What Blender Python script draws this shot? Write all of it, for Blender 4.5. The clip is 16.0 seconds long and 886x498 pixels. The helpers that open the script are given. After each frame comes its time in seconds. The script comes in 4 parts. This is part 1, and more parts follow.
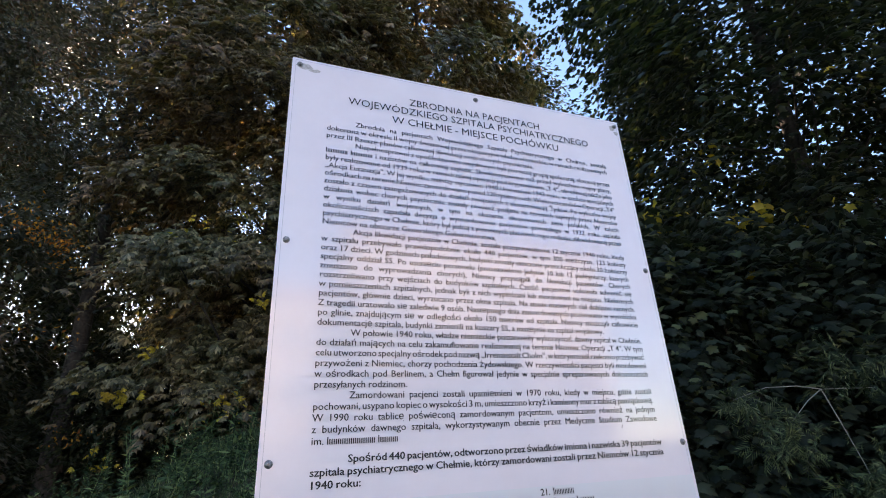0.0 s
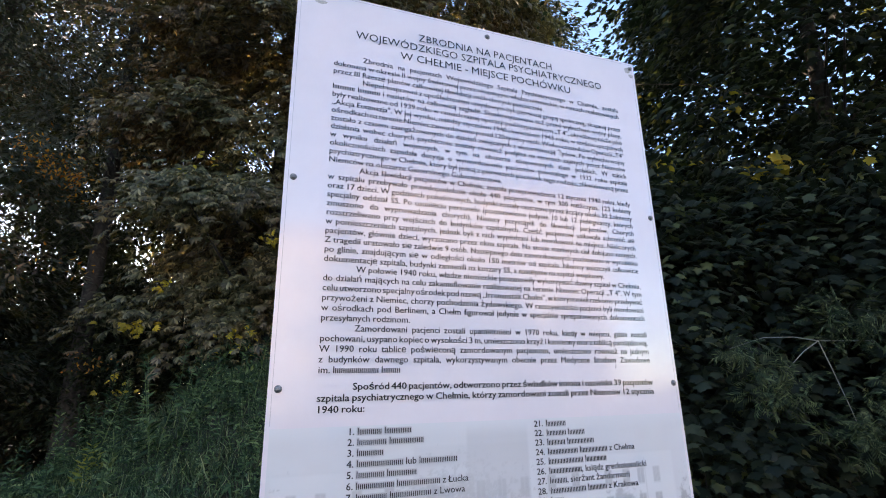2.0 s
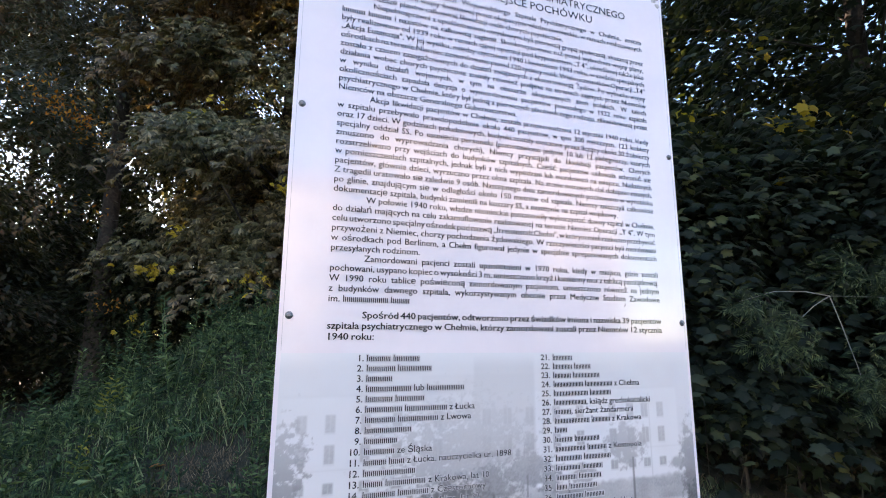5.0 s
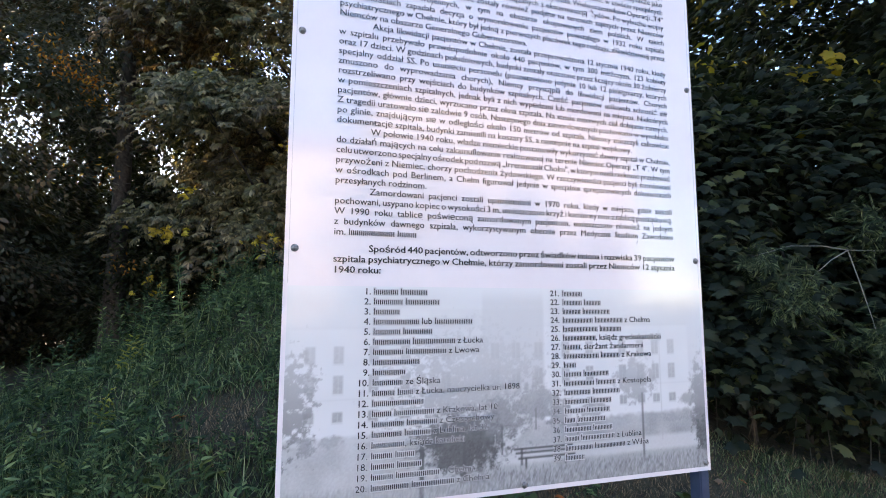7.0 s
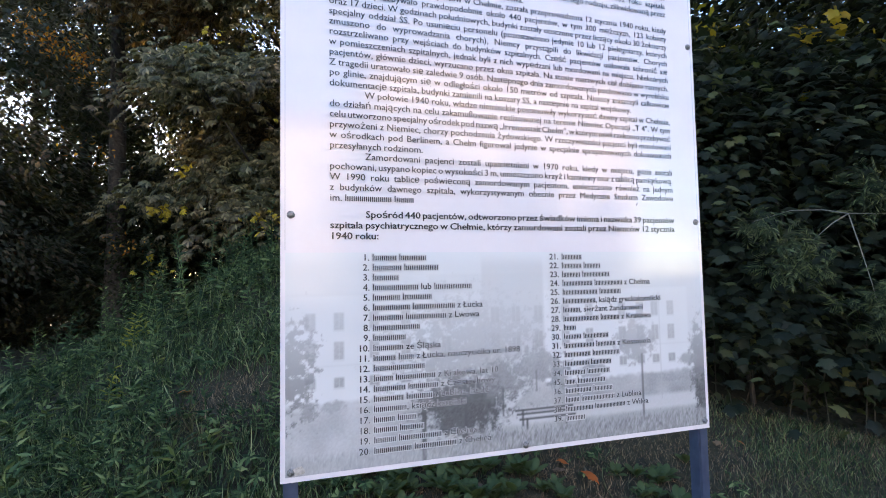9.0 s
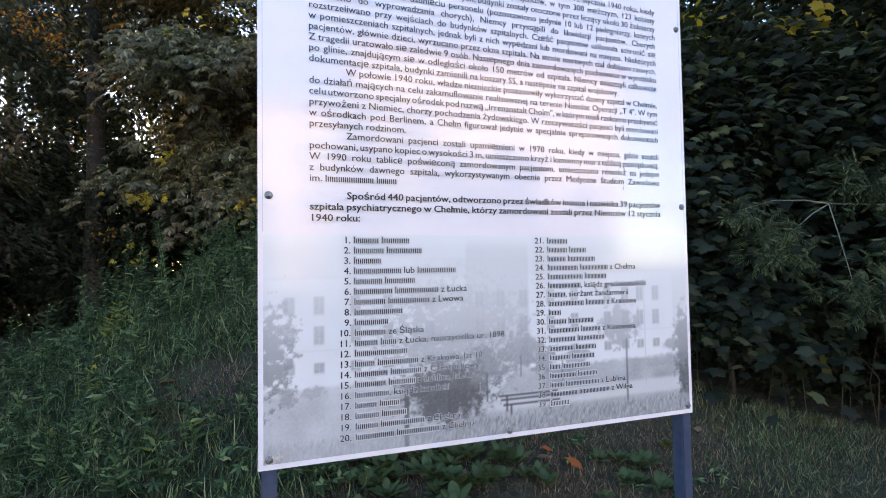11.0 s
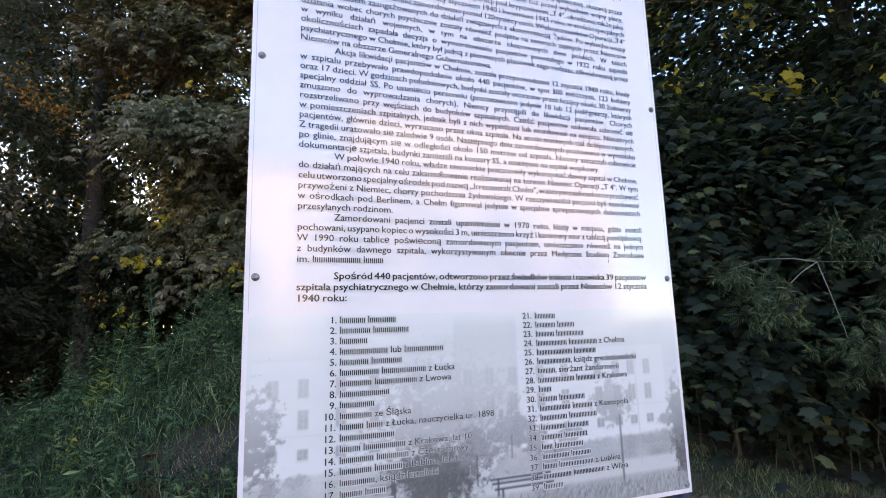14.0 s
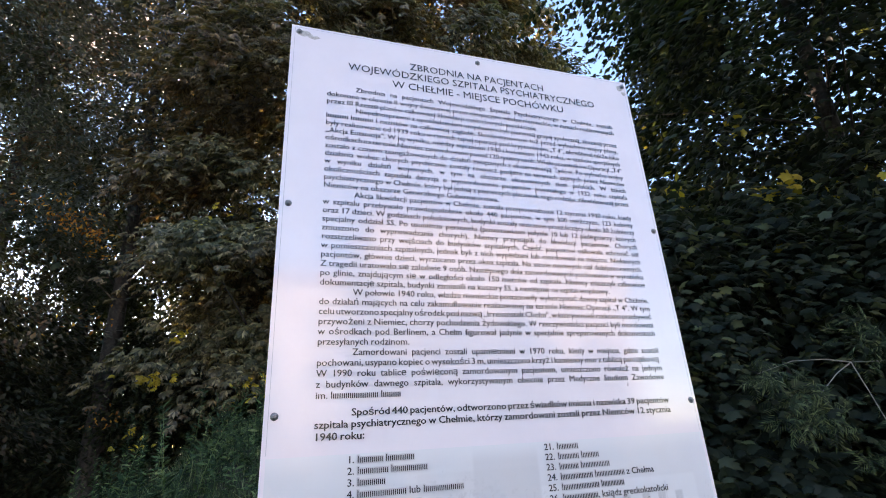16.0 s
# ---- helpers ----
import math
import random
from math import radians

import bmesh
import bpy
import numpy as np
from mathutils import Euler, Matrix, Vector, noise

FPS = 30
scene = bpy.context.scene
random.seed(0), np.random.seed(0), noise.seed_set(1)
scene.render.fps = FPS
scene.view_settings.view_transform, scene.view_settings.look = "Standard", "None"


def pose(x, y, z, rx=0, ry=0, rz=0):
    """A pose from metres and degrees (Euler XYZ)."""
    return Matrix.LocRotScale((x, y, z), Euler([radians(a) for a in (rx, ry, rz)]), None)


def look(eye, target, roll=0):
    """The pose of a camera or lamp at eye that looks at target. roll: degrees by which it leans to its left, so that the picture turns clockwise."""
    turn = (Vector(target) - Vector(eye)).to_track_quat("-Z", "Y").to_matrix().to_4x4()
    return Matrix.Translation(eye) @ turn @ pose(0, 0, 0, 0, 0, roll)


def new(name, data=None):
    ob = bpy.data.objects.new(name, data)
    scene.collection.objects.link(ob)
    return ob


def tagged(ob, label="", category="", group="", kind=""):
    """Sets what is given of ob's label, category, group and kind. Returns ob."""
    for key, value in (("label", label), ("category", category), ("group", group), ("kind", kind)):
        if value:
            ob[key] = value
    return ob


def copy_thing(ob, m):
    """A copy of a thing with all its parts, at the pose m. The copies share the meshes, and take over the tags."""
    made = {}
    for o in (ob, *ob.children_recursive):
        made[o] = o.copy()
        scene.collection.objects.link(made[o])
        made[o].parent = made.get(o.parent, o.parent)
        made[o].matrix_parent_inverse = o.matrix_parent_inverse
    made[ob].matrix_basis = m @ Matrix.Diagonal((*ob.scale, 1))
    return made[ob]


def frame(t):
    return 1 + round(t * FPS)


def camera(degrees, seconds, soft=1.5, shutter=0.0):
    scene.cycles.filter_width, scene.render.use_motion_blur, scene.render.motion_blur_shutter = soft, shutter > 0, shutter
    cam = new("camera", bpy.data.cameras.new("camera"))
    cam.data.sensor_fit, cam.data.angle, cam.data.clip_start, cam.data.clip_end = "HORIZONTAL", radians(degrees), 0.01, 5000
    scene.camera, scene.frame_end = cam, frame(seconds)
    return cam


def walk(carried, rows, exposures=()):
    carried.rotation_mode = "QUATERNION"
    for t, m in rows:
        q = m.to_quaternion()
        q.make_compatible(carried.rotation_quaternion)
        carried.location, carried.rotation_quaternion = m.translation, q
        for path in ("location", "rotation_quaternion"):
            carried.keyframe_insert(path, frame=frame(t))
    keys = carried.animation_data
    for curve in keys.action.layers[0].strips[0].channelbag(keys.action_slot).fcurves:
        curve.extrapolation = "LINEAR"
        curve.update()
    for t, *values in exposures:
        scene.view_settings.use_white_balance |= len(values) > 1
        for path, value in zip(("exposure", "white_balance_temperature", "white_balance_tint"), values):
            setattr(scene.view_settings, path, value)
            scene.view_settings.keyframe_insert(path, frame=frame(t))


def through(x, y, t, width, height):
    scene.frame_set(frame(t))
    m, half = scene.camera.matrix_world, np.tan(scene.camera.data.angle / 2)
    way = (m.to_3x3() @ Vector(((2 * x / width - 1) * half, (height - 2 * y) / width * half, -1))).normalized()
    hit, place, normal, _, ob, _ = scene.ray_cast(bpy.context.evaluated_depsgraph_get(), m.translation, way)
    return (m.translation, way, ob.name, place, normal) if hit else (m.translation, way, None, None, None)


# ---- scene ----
cam = camera(84.1, 16.0, soft=1.0)
PATH = [
    (0, (-0.499, -1.009, 1.584), (0.153, 0.722, 2.344), -3.0),
    (0.5, (-0.499, -1.012, 1.581), (0.154, 0.729, 2.317), -2.7),
    (1, (-0.504, -1.024, 1.576), (0.14, 0.74, 2.264), -2.1),
    (1.5, (-0.504, -1.028, 1.576), (0.136, 0.767, 2.181), -1.4),
    (2, (-0.496, -1.022, 1.573), (0.143, 0.792, 2.119), -1.0),
    (2.5, (-0.489, -1.007, 1.563), (0.153, 0.822, 2.059), -0.7),
    (3, (-0.498, -1.008, 1.561), (0.14, 0.831, 2.019), -0.4),
    (3.5, (-0.497, -1.01, 1.559), (0.139, 0.837, 1.989), -0.2),
    (6, (-0.483, -0.988, 1.507), (0.111, 0.898, 1.807), 0.5),
    (6.5, (-0.479, -0.981, 1.491), (0.107, 0.913, 1.752), 0.4),
    (7, (-0.473, -0.976, 1.475), (0.103, 0.927, 1.689), 0.2),
    (7.5, (-0.468, -0.97, 1.466), (0.108, 0.937, 1.639), -0.3),
    (8, (-0.468, -0.973, 1.464), (0.112, 0.936, 1.607), -0.6),
    (8.5, (-0.467, -0.974, 1.46), (0.114, 0.936, 1.587), -0.8),
    (9, (-0.467, -0.968, 1.456), (0.111, 0.943, 1.566), -1.0),
    (11.5, (-0.45, -0.947, 1.442), (0.19, 0.947, 1.51), -0.7),
    (12, (-0.446, -0.948, 1.445), (0.196, 0.944, 1.524), -0.5),
    (12.5, (-0.443, -0.947, 1.446), (0.202, 0.945, 1.529), -0.5),
    (13, (-0.442, -0.946, 1.455), (0.207, 0.942, 1.575), -0.8),
    (13.5, (-0.44, -0.949, 1.461), (0.207, 0.935, 1.64), -1.2),
    (14, (-0.44, -0.963, 1.483), (0.205, 0.906, 1.783), -1.6),
    (14.5, (-0.442, -0.984, 1.503), (0.178, 0.848, 2.012), -2.5),
    (15, (-0.446, -0.993, 1.517), (0.15, 0.813, 2.136), -2.8),
    (15.5, (-0.448, -0.997, 1.525), (0.133, 0.79, 2.21), -3.0),
    (16, (-0.451, -1.008, 1.529), (0.119, 0.774, 2.237), -3.2),
]
EXPOSURE = [(0.0, 1.98, 6550, 22), (3.5, 2.25, 6550, 22), (9.0, 2.39, 6550, 21), (13.0, 2.43, 6550, 21), (14.5, 2.42, 6550, 21), (16.0, 2.22, 6550, 22)]
walk(cam, [(t, look(eye, target, roll)) for t, eye, target, roll in PATH], EXPOSURE)

# ---- light ----
SUN_AZ, SUN_EL = radians(-16), radians(13)  # azimuth from +y towards +x
world = bpy.data.worlds.new("sky_world")
scene.world = world
world.use_nodes = True
wn = world.node_tree.nodes
sky = wn.new("ShaderNodeTexSky")
sky.sky_type, sky.sun_disc = "NISHITA", False
sky.sun_elevation, sky.sun_rotation = SUN_EL, SUN_AZ
sky.air_density, sky.dust_density, sky.ozone_density = 1.0, 0.15, 2.0
wn["Background"].inputs["Strength"].default_value = 0.15
world.node_tree.links.new(sky.outputs["Color"], wn["Background"].inputs["Color"])
sun = new("sun", bpy.data.lights.new("sun", "SUN"))
sun.data.energy, sun.data.angle, sun.data.color = 5.0, radians(0.6), (1.0, 0.80, 0.60)
to_sun = Vector((math.sin(SUN_AZ) * math.cos(SUN_EL), math.cos(SUN_AZ) * math.cos(SUN_EL), math.sin(SUN_EL)))
sun.matrix_world = look(to_sun * 60, (0, 0, 0))


# ---- materials ----
def material(name, rough=0.6, metal=0.0, spec=0.5):
    m = bpy.data.materials.new(name)
    m.use_nodes = True
    b = m.node_tree.nodes["Principled BSDF"]
    b.inputs["Roughness"].default_value = rough
    b.inputs["Metallic"].default_value = metal
    b.inputs["Specular IOR Level"].default_value = spec
    return m, m.node_tree.nodes, m.node_tree.links, b


def ramp(nodes, stops):
    r = nodes.new("ShaderNodeValToRGB")
    while len(r.color_ramp.elements) < len(stops):
        r.color_ramp.elements.new(0.5)
    for e, (p, c) in zip(r.color_ramp.elements, stops):
        e.position, e.color = p, (*c, 1)
    return r


def noise_tex(nodes, links, scale, detail=4.0, rough=0.6, coord="Object"):
    c = nodes.new("ShaderNodeTexCoord")
    n = nodes.new("ShaderNodeTexNoise")
    n.inputs["Scale"].default_value, n.inputs["Detail"].default_value = scale, detail
    n.inputs["Roughness"].default_value = rough
    links.new(c.outputs[coord], n.inputs["Vector"])
    return n


def bump(nodes, links, b, height, strength, distance):
    u = nodes.new("ShaderNodeBump")
    u.inputs["Strength"].default_value, u.inputs["Distance"].default_value = strength, distance
    links.new(height, u.inputs["Height"])
    links.new(u.outputs["Normal"], b.inputs["Normal"])


def plain(name, stops, scale, rough=0.6, metal=0.0, relief=0.0, dist=0.002, spec=0.5):
    m, n, l, b = material(name, rough, metal, spec)
    t = noise_tex(n, l, scale)
    r = ramp(n, stops)
    l.new(t.outputs["Fac"], r.inputs["Fac"])
    l.new(r.outputs["Color"], b.inputs["Base Color"])
    if relief:
        bump(n, l, b, t.outputs["Fac"], relief, dist)
    return m


def leaf_material(name, greens, autumn, patch_scale=0.35, lo=0.52, hi=0.66, through=0.35, rough=0.5, spec=0.18):
    """Leaf: each blade has its own shade, and whole boughs turn to autumn colours."""
    m, n, l, b = material(name, rough, 0.0, spec)
    g = n.new("ShaderNodeNewGeometry")
    r1, r2 = ramp(n, greens), ramp(n, autumn)
    l.new(g.outputs["Random Per Island"], r1.inputs["Fac"])
    l.new(g.outputs["Random Per Island"], r2.inputs["Fac"])
    patch = noise_tex(n, l, patch_scale, 3.0)
    mr = n.new("ShaderNodeMapRange")
    mr.inputs["From Min"].default_value, mr.inputs["From Max"].default_value = lo, hi
    l.new(patch.outputs["Fac"], mr.inputs["Value"])
    mix = n.new("ShaderNodeMix")
    mix.data_type = "RGBA"
    l.new(mr.outputs["Result"], mix.inputs["Factor"])
    l.new(r1.outputs["Color"], mix.inputs["A"])
    l.new(r2.outputs["Color"], mix.inputs["B"])
    l.new(mix.outputs["Result"], b.inputs["Base Color"])
    tr = n.new("ShaderNodeBsdfTranslucent")
    bright = n.new("ShaderNodeMix")
    bright.data_type, bright.blend_type = "RGBA", "MULTIPLY"
    bright.inputs["Factor"].default_value = 1.0
    bright.inputs["B"].default_value = (2.2, 2.0, 0.8, 1)
    l.new(mix.outputs["Result"], bright.inputs["A"])
    l.new(bright.outputs["Result"], tr.inputs["Color"])
    sh = n.new("ShaderNodeMixShader")
    sh.inputs["Fac"].default_value = through
    l.new(b.outputs["BSDF"], sh.inputs[1])
    l.new(tr.outputs["BSDF"], sh.inputs[2])
    l.new(sh.outputs["Shader"], n["Material Output"].inputs["Surface"])
    return m


def print_material(name, stops, scale=60.0):
    """Ink under the panel's clear glossy film."""
    m, n, l, b = material(name, 0.10, 0.0, 0.5)
    t = noise_tex(n, l, scale, 6.0, 0.65)
    r = ramp(n, stops)
    l.new(t.outputs["Fac"], r.inputs["Fac"])
    l.new(r.outputs["Color"], b.inputs["Base Color"])
    b.inputs["IOR"].default_value = 1.65
    return m


def grey(v, tint=1.0):
    return (v * 0.98, v, v * 1.03 * tint)


M_WHITE = print_material("white_film", [(0.35, (0.765, 0.73, 0.765)), (0.65, (0.81, 0.775, 0.81))], 5.0)
M_INK = print_material("dark_ink", [(0.3, grey(0.022)), (0.7, grey(0.035))])
M_HALO = print_material("pale_ink", [(0.3, grey(0.55)), (0.7, grey(0.62))])
M_STEEL = plain("zinc_steel", [(0.3, (0.14, 0.14, 0.14)), (0.7, (0.42, 0.42, 0.42))], 260, 0.5, 0.9, 0.2, 0.0004)
M_POST = plain("navy_paint", [(0.3, (0.030, 0.044, 0.085)), (0.7, (0.050, 0.070, 0.120))], 35, 0.4, 0.0, 0.15, 0.001)
M_STAIN = print_material("grey_stain", [(0.3, (0.30, 0.29, 0.27)), (0.7, (0.62, 0.60, 0.56))], 140)
M_BARK = plain("bark", [(0.3, (0.028, 0.023, 0.018)), (0.55, (0.06, 0.05, 0.04)), (0.8, (0.11, 0.095, 0.075))], 14, 0.9, 0.0, 0.9, 0.03)
M_TWIG = plain("pale_twig", [(0.3, (0.14, 0.14, 0.11)), (0.7, (0.27, 0.26, 0.21))], 40, 0.7)
M_STEM = plain("dry_stem", [(0.3, (0.035, 0.03, 0.02)), (0.7, (0.09, 0.072, 0.042))], 30, 0.8)
M_CHESTNUT = leaf_material("chestnut_leaf", [(0.0, (0.040, 0.045, 0.020)), (0.55, (0.098, 0.100, 0.046)), (0.85, (0.19, 0.18, 0.095)), (1.0, (0.33, 0.30, 0.18))],
                           [(0.0, (0.078, 0.052, 0.028)), (0.7, (0.16, 0.108, 0.058)), (1.0, (0.31, 0.22, 0.12))], 0.25, 0.38, 0.60, 0.28, 0.38, 0.45)
M_LINDEN = leaf_material("autumn_leaf", [(0.0, (0.026, 0.034, 0.025)), (0.8, (0.058, 0.068, 0.046)), (1.0, (0.12, 0.125, 0.08))],
                         [(0.0, (0.060, 0.034, 0.019)), (0.7, (0.115, 0.062, 0.030)), (1.0, (0.22, 0.13, 0.05))], 0.24, 0.52, 0.68, 0.14, 0.45, 0.3)
M_MAPLE = leaf_material("maple_leaf", [(0.0, (0.014, 0.021, 0.015)), (0.7, (0.029, 0.040, 0.028)), (0.93, (0.068, 0.086, 0.052)), (1.0, (0.13, 0.15, 0.07))],
                        [(0.0, (0.03, 0.045, 0.02)), (0.6, (0.055, 0.075, 0.030)), (1.0, (0.16, 0.14, 0.03))], 0.5, 0.58, 0.70, 0.35, 0.4)
M_FAR = leaf_material("far_leaf", [(0.0, (0.018, 0.026, 0.014)), (1.0, (0.050, 0.060, 0.030))],
                      [(0.0, (0.05, 0.045, 0.02)), (1.0, (0.14, 0.11, 0.03))], 0.25, 0.60, 0.74, 0.16)
# Leaf colour kept dark to stand in for deep shade between the trees.
M_SHADE = leaf_material("shade_fill_leaf", [(0.0, (0.016, 0.022, 0.011)), (0.8, (0.036, 0.045, 0.022)), (1.0, (0.08, 0.09, 0.04))], [(0.0, (0.03, 0.022, 0.012)), (1.0, (0.08, 0.055, 0.028))], 0.6, 0.5, 0.7, 0.2)
# Bright yellow puts the sunlight on these leaves into their colour.
M_YELLOW = leaf_material("sunlit_yellow_leaf", [(0.0, (0.26, 0.21, 0.03)), (1.0, (0.55, 0.46, 0.07))], [(0.0, (0.2, 0.16, 0.02)), (1.0, (0.4, 0.3, 0.04))], through=0.5)
# Autumn orange, with the sun on these boughs added to the leaf colour.
M_ORANGE = leaf_material("sunlit_orange_leaf", [(0.0, (0.16, 0.060, 0.015)), (0.6, (0.32, 0.14, 0.025)), (1.0, (0.50, 0.28, 0.05))], [(0.0, (0.14, 0.05, 0.015)), (1.0, (0.36, 0.2, 0.04))], through=0.5)
M_ASH = leaf_material("ash_leaf", [(0.0, (0.022, 0.038, 0.018)), (0.7, (0.055, 0.078, 0.038)), (1.0, (0.17, 0.21, 0.11))], [(0.0, (0.035, 0.06, 0.03)), (1.0, (0.14, 0.18, 0.08))], through=0.25)
M_GRASS = leaf_material("grass_blade", [(0.0, (0.014, 0.026, 0.010)), (0.5, (0.050, 0.090, 0.040)), (0.8, (0.125, 0.19, 0.088)), (1.0, (0.32, 0.35, 0.19))],
                        [(0.0, (0.06, 0.06, 0.03)), (1.0, (0.17, 0.15, 0.08))], 0.9, 0.58, 0.74, 0.15)
M_STRAW = leaf_material("straw", [(0.0, (0.05, 0.033, 0.021)), (0.6, (0.19, 0.13, 0.085)), (1.0, (0.44, 0.33, 0.22))], [(0.0, (0.06, 0.038, 0.025)), (1.0, (0.23, 0.15, 0.095))], through=0.1)
M_WEED = leaf_material("weed_leaf", [(0.0, (0.010, 0.023, 0.009)), (0.5, (0.038, 0.074, 0.029)), (0.85, (0.095, 0.152, 0.060)), (1.0, (0.22, 0.28, 0.115))],
                       [(0.0, (0.014, 0.035, 0.016)), (1.0, (0.085, 0.145, 0.054))], 0.8, 0.55, 0.7, 0.15)
M_SOIL = plain("mown_soil", [(0.25, (0.016, 0.014, 0.009)), (0.45, (0.026, 0.027, 0.013)), (0.6, (0.045, 0.042, 0.022)), (0.8, (0.085, 0.065, 0.042))], 16.0, 0.95, 0.0, 1.0, 0.04)
M_PLASTER = plain("warm_plaster", [(0.3, (0.62, 0.54, 0.46)), (0.7, (0.72, 0.64, 0.55))], 0.8, 0.9, 0.0, 0.2, 0.01)
M_ROOF = plain("roof_tile", [(0.3, (0.16, 0.07, 0.045)), (0.7, (0.26, 0.12, 0.07))], 2.0, 0.8, 0.0, 0.5, 0.03)
M_FRAME = plain("white_frame", [(0.3, (0.7, 0.7, 0.68)), (0.7, (0.8, 0.8, 0.78))], 4.0, 0.5)
M_PANE, _n, _l, _b = material("window_pane", 0.04, 0.0, 0.8)
_b.inputs["Base Color"].default_value = (0.02, 0.025, 0.03, 1)


# ---- building blocks ----
def link(name, mesh, mat, parent=None, label=""):
    mesh.materials.append(mat)
    ob = new(name, mesh)
    if parent:
        ob.parent = parent
    if label:
        ob["label"] = label
    return ob


def part(name, bm, mat, parent=None, label=""):
    me = bpy.data.meshes.new(name)
    bm.to_mesh(me)
    bm.free()
    return link(name, me, mat, parent, label)


def box(x0, x1, y0, y1, z0, z1, bevel=0.0):
    bm = bmesh.new()
    bmesh.ops.create_cube(bm, size=1.0, matrix=Matrix.LocRotScale(((x0 + x1) / 2, (y0 + y1) / 2, (z0 + z1) / 2), None, (x1 - x0, y1 - y0, z1 - z0)))
    if bevel:
        bmesh.ops.bevel(bm, geom=bm.edges[:], offset=bevel, segments=2, affect="EDGES")
    return bm


def arrays(name, verts, tris, mat, parent=None, label=""):
    """A mesh from arrays of corners and triangles."""
    verts, tris = np.asarray(verts, np.float32).reshape(-1, 3), np.asarray(tris, np.int32).reshape(-1, 3)
    me = bpy.data.meshes.new(name)
    me.vertices.add(len(verts))
    me.vertices.foreach_set("co", verts.ravel())
    me.loops.add(tris.size)
    me.loops.foreach_set("vertex_index", tris.ravel())
    me.polygons.add(len(tris))
    me.polygons.foreach_set("loop_start", np.arange(0, tris.size, 3, dtype=np.int32))
    me.update(calc_edges=True)
    return link(name, me, mat, parent, label)


def thing(name, label, category, at=(0, 0, 0), group="", kind=""):
    e = new(name)
    e.location = at
    return tagged(e, label, category, group, kind)


def join(pieces):
    vs, fs, k = [], [], 0
    for v, f in pieces:
        vs.append(v)
        fs.append(np.asarray(f) + k)
        k += len(v)
    return np.concatenate(vs), np.concatenate(fs)


def tube(points, radii, sides=7):
    """Corners and triangles of a round, tapered limb along points."""
    pts = np.asarray(points, float)
    v, f = [], []
    for i, (p, r) in enumerate(zip(pts, radii)):
        d = pts[min(i + 1, len(pts) - 1)] - pts[max(i - 1, 0)]
        d = d / (np.linalg.norm(d) + 1e-9)
        a = np.cross(d, (0.31, 0.9, 0.17) if abs(d[2]) > 0.6 else (0, 0, 1.0))
        a = a / np.linalg.norm(a)
        b = np.cross(d, a)
        for k in range(sides):
            w = 2 * math.pi * k / sides
            v.append(p + r * (math.cos(w) * a + math.sin(w) * b))
    for i in range(len(pts) - 1):
        for k in range(sides):
            a0, a1 = i * sides + k, i * sides + (k + 1) % sides
            f += [(a0, a1, a1 + sides), (a0, a1 + sides, a0 + sides)]
    top = len(v)
    v.append(pts[-1])
    f += [((len(pts) - 1) * sides + k, (len(pts) - 1) * sides + (k + 1) % sides, top) for k in range(sides)]
    return np.array(v), np.array(f)


def unit(a):
    return a / (np.linalg.norm(a, axis=-1, keepdims=True) + 1e-9)


def scatter(shape, at, tip, up, size):
    """One shape (corners, triangles) set at many places: its y runs along tip, its z towards up."""
    v, f = shape
    tip = unit(np.asarray(tip, float))
    side = unit(np.cross(tip, np.asarray(up, float)))
    nor = np.cross(side, tip)
    s = np.asarray(size, float).reshape(-1, 1, 1)
    vs = (v[None, :, 0:1] * side[:, None] + v[None, :, 1:2] * tip[:, None] + v[None, :, 2:3] * nor[:, None]) * s + np.asarray(at, float)[:, None]
    fs = f[None] + (np.arange(len(vs)) * len(v))[:, None, None]
    return vs.reshape(-1, 3), fs.reshape(-1, 3)


def blade(length, width, droop, at=0.0, turn=0.0, widest=0.6):
    """A folded, pointed leaf blade of four triangles from the origin."""
    p = np.array([(0, 0, 0), (-width / 2, widest * length, -0.12 * length), (0, widest * length, 0.02 * length), (width / 2, widest * length, -0.12 * length), (0, length, -droop * length)], float)
    c, s = math.cos(turn), math.sin(turn)
    q = p.copy()
    q[:, 0], q[:, 1] = c * p[:, 0] - s * p[:, 1], s * p[:, 0] + c * p[:, 1] + at
    return q, np.array([(0, 2, 1), (0, 3, 2), (1, 2, 4), (2, 3, 4)])


def leaflet(length, width, droop, turn=0.0, widest=0.6):
    """A flat pointed leaflet of two triangles, hanging a little at its edges."""
    c, s = math.cos(turn), math.sin(turn)
    p = np.array([(0, 0, 0), (-width / 2, widest * length, -0.10 * length), (width / 2, widest * length, -0.06 * length), (0, length, -droop * length)], float)
    q = p.copy()
    q[:, 0], q[:, 1] = c * p[:, 0] - s * p[:, 1], s * p[:, 0] + c * p[:, 1]
    return q, np.array([(0, 2, 1), (1, 2, 3)])


PALMATE = join([blade(1.0 - 0.11 * abs(k), 0.30, 0.34 + 0.05 * k, 0.0, k * 0.50, 0.68) for k in (-3, -2, -1, 0, 1, 2, 3)])
OVATE = leaflet(1.0, 0.46, 0.15, widest=0.40)
LANCE = blade(1.0, 0.27, 0.28, widest=0.45)
PINNATE = join([blade(0.46, 0.048, 0.3, 0.12 + 0.15 * k, s * 0.75) for k in range(5) for s in (-1, 1)] + [blade(0.40, 0.06, 0.2, 0.80, 0.0)])
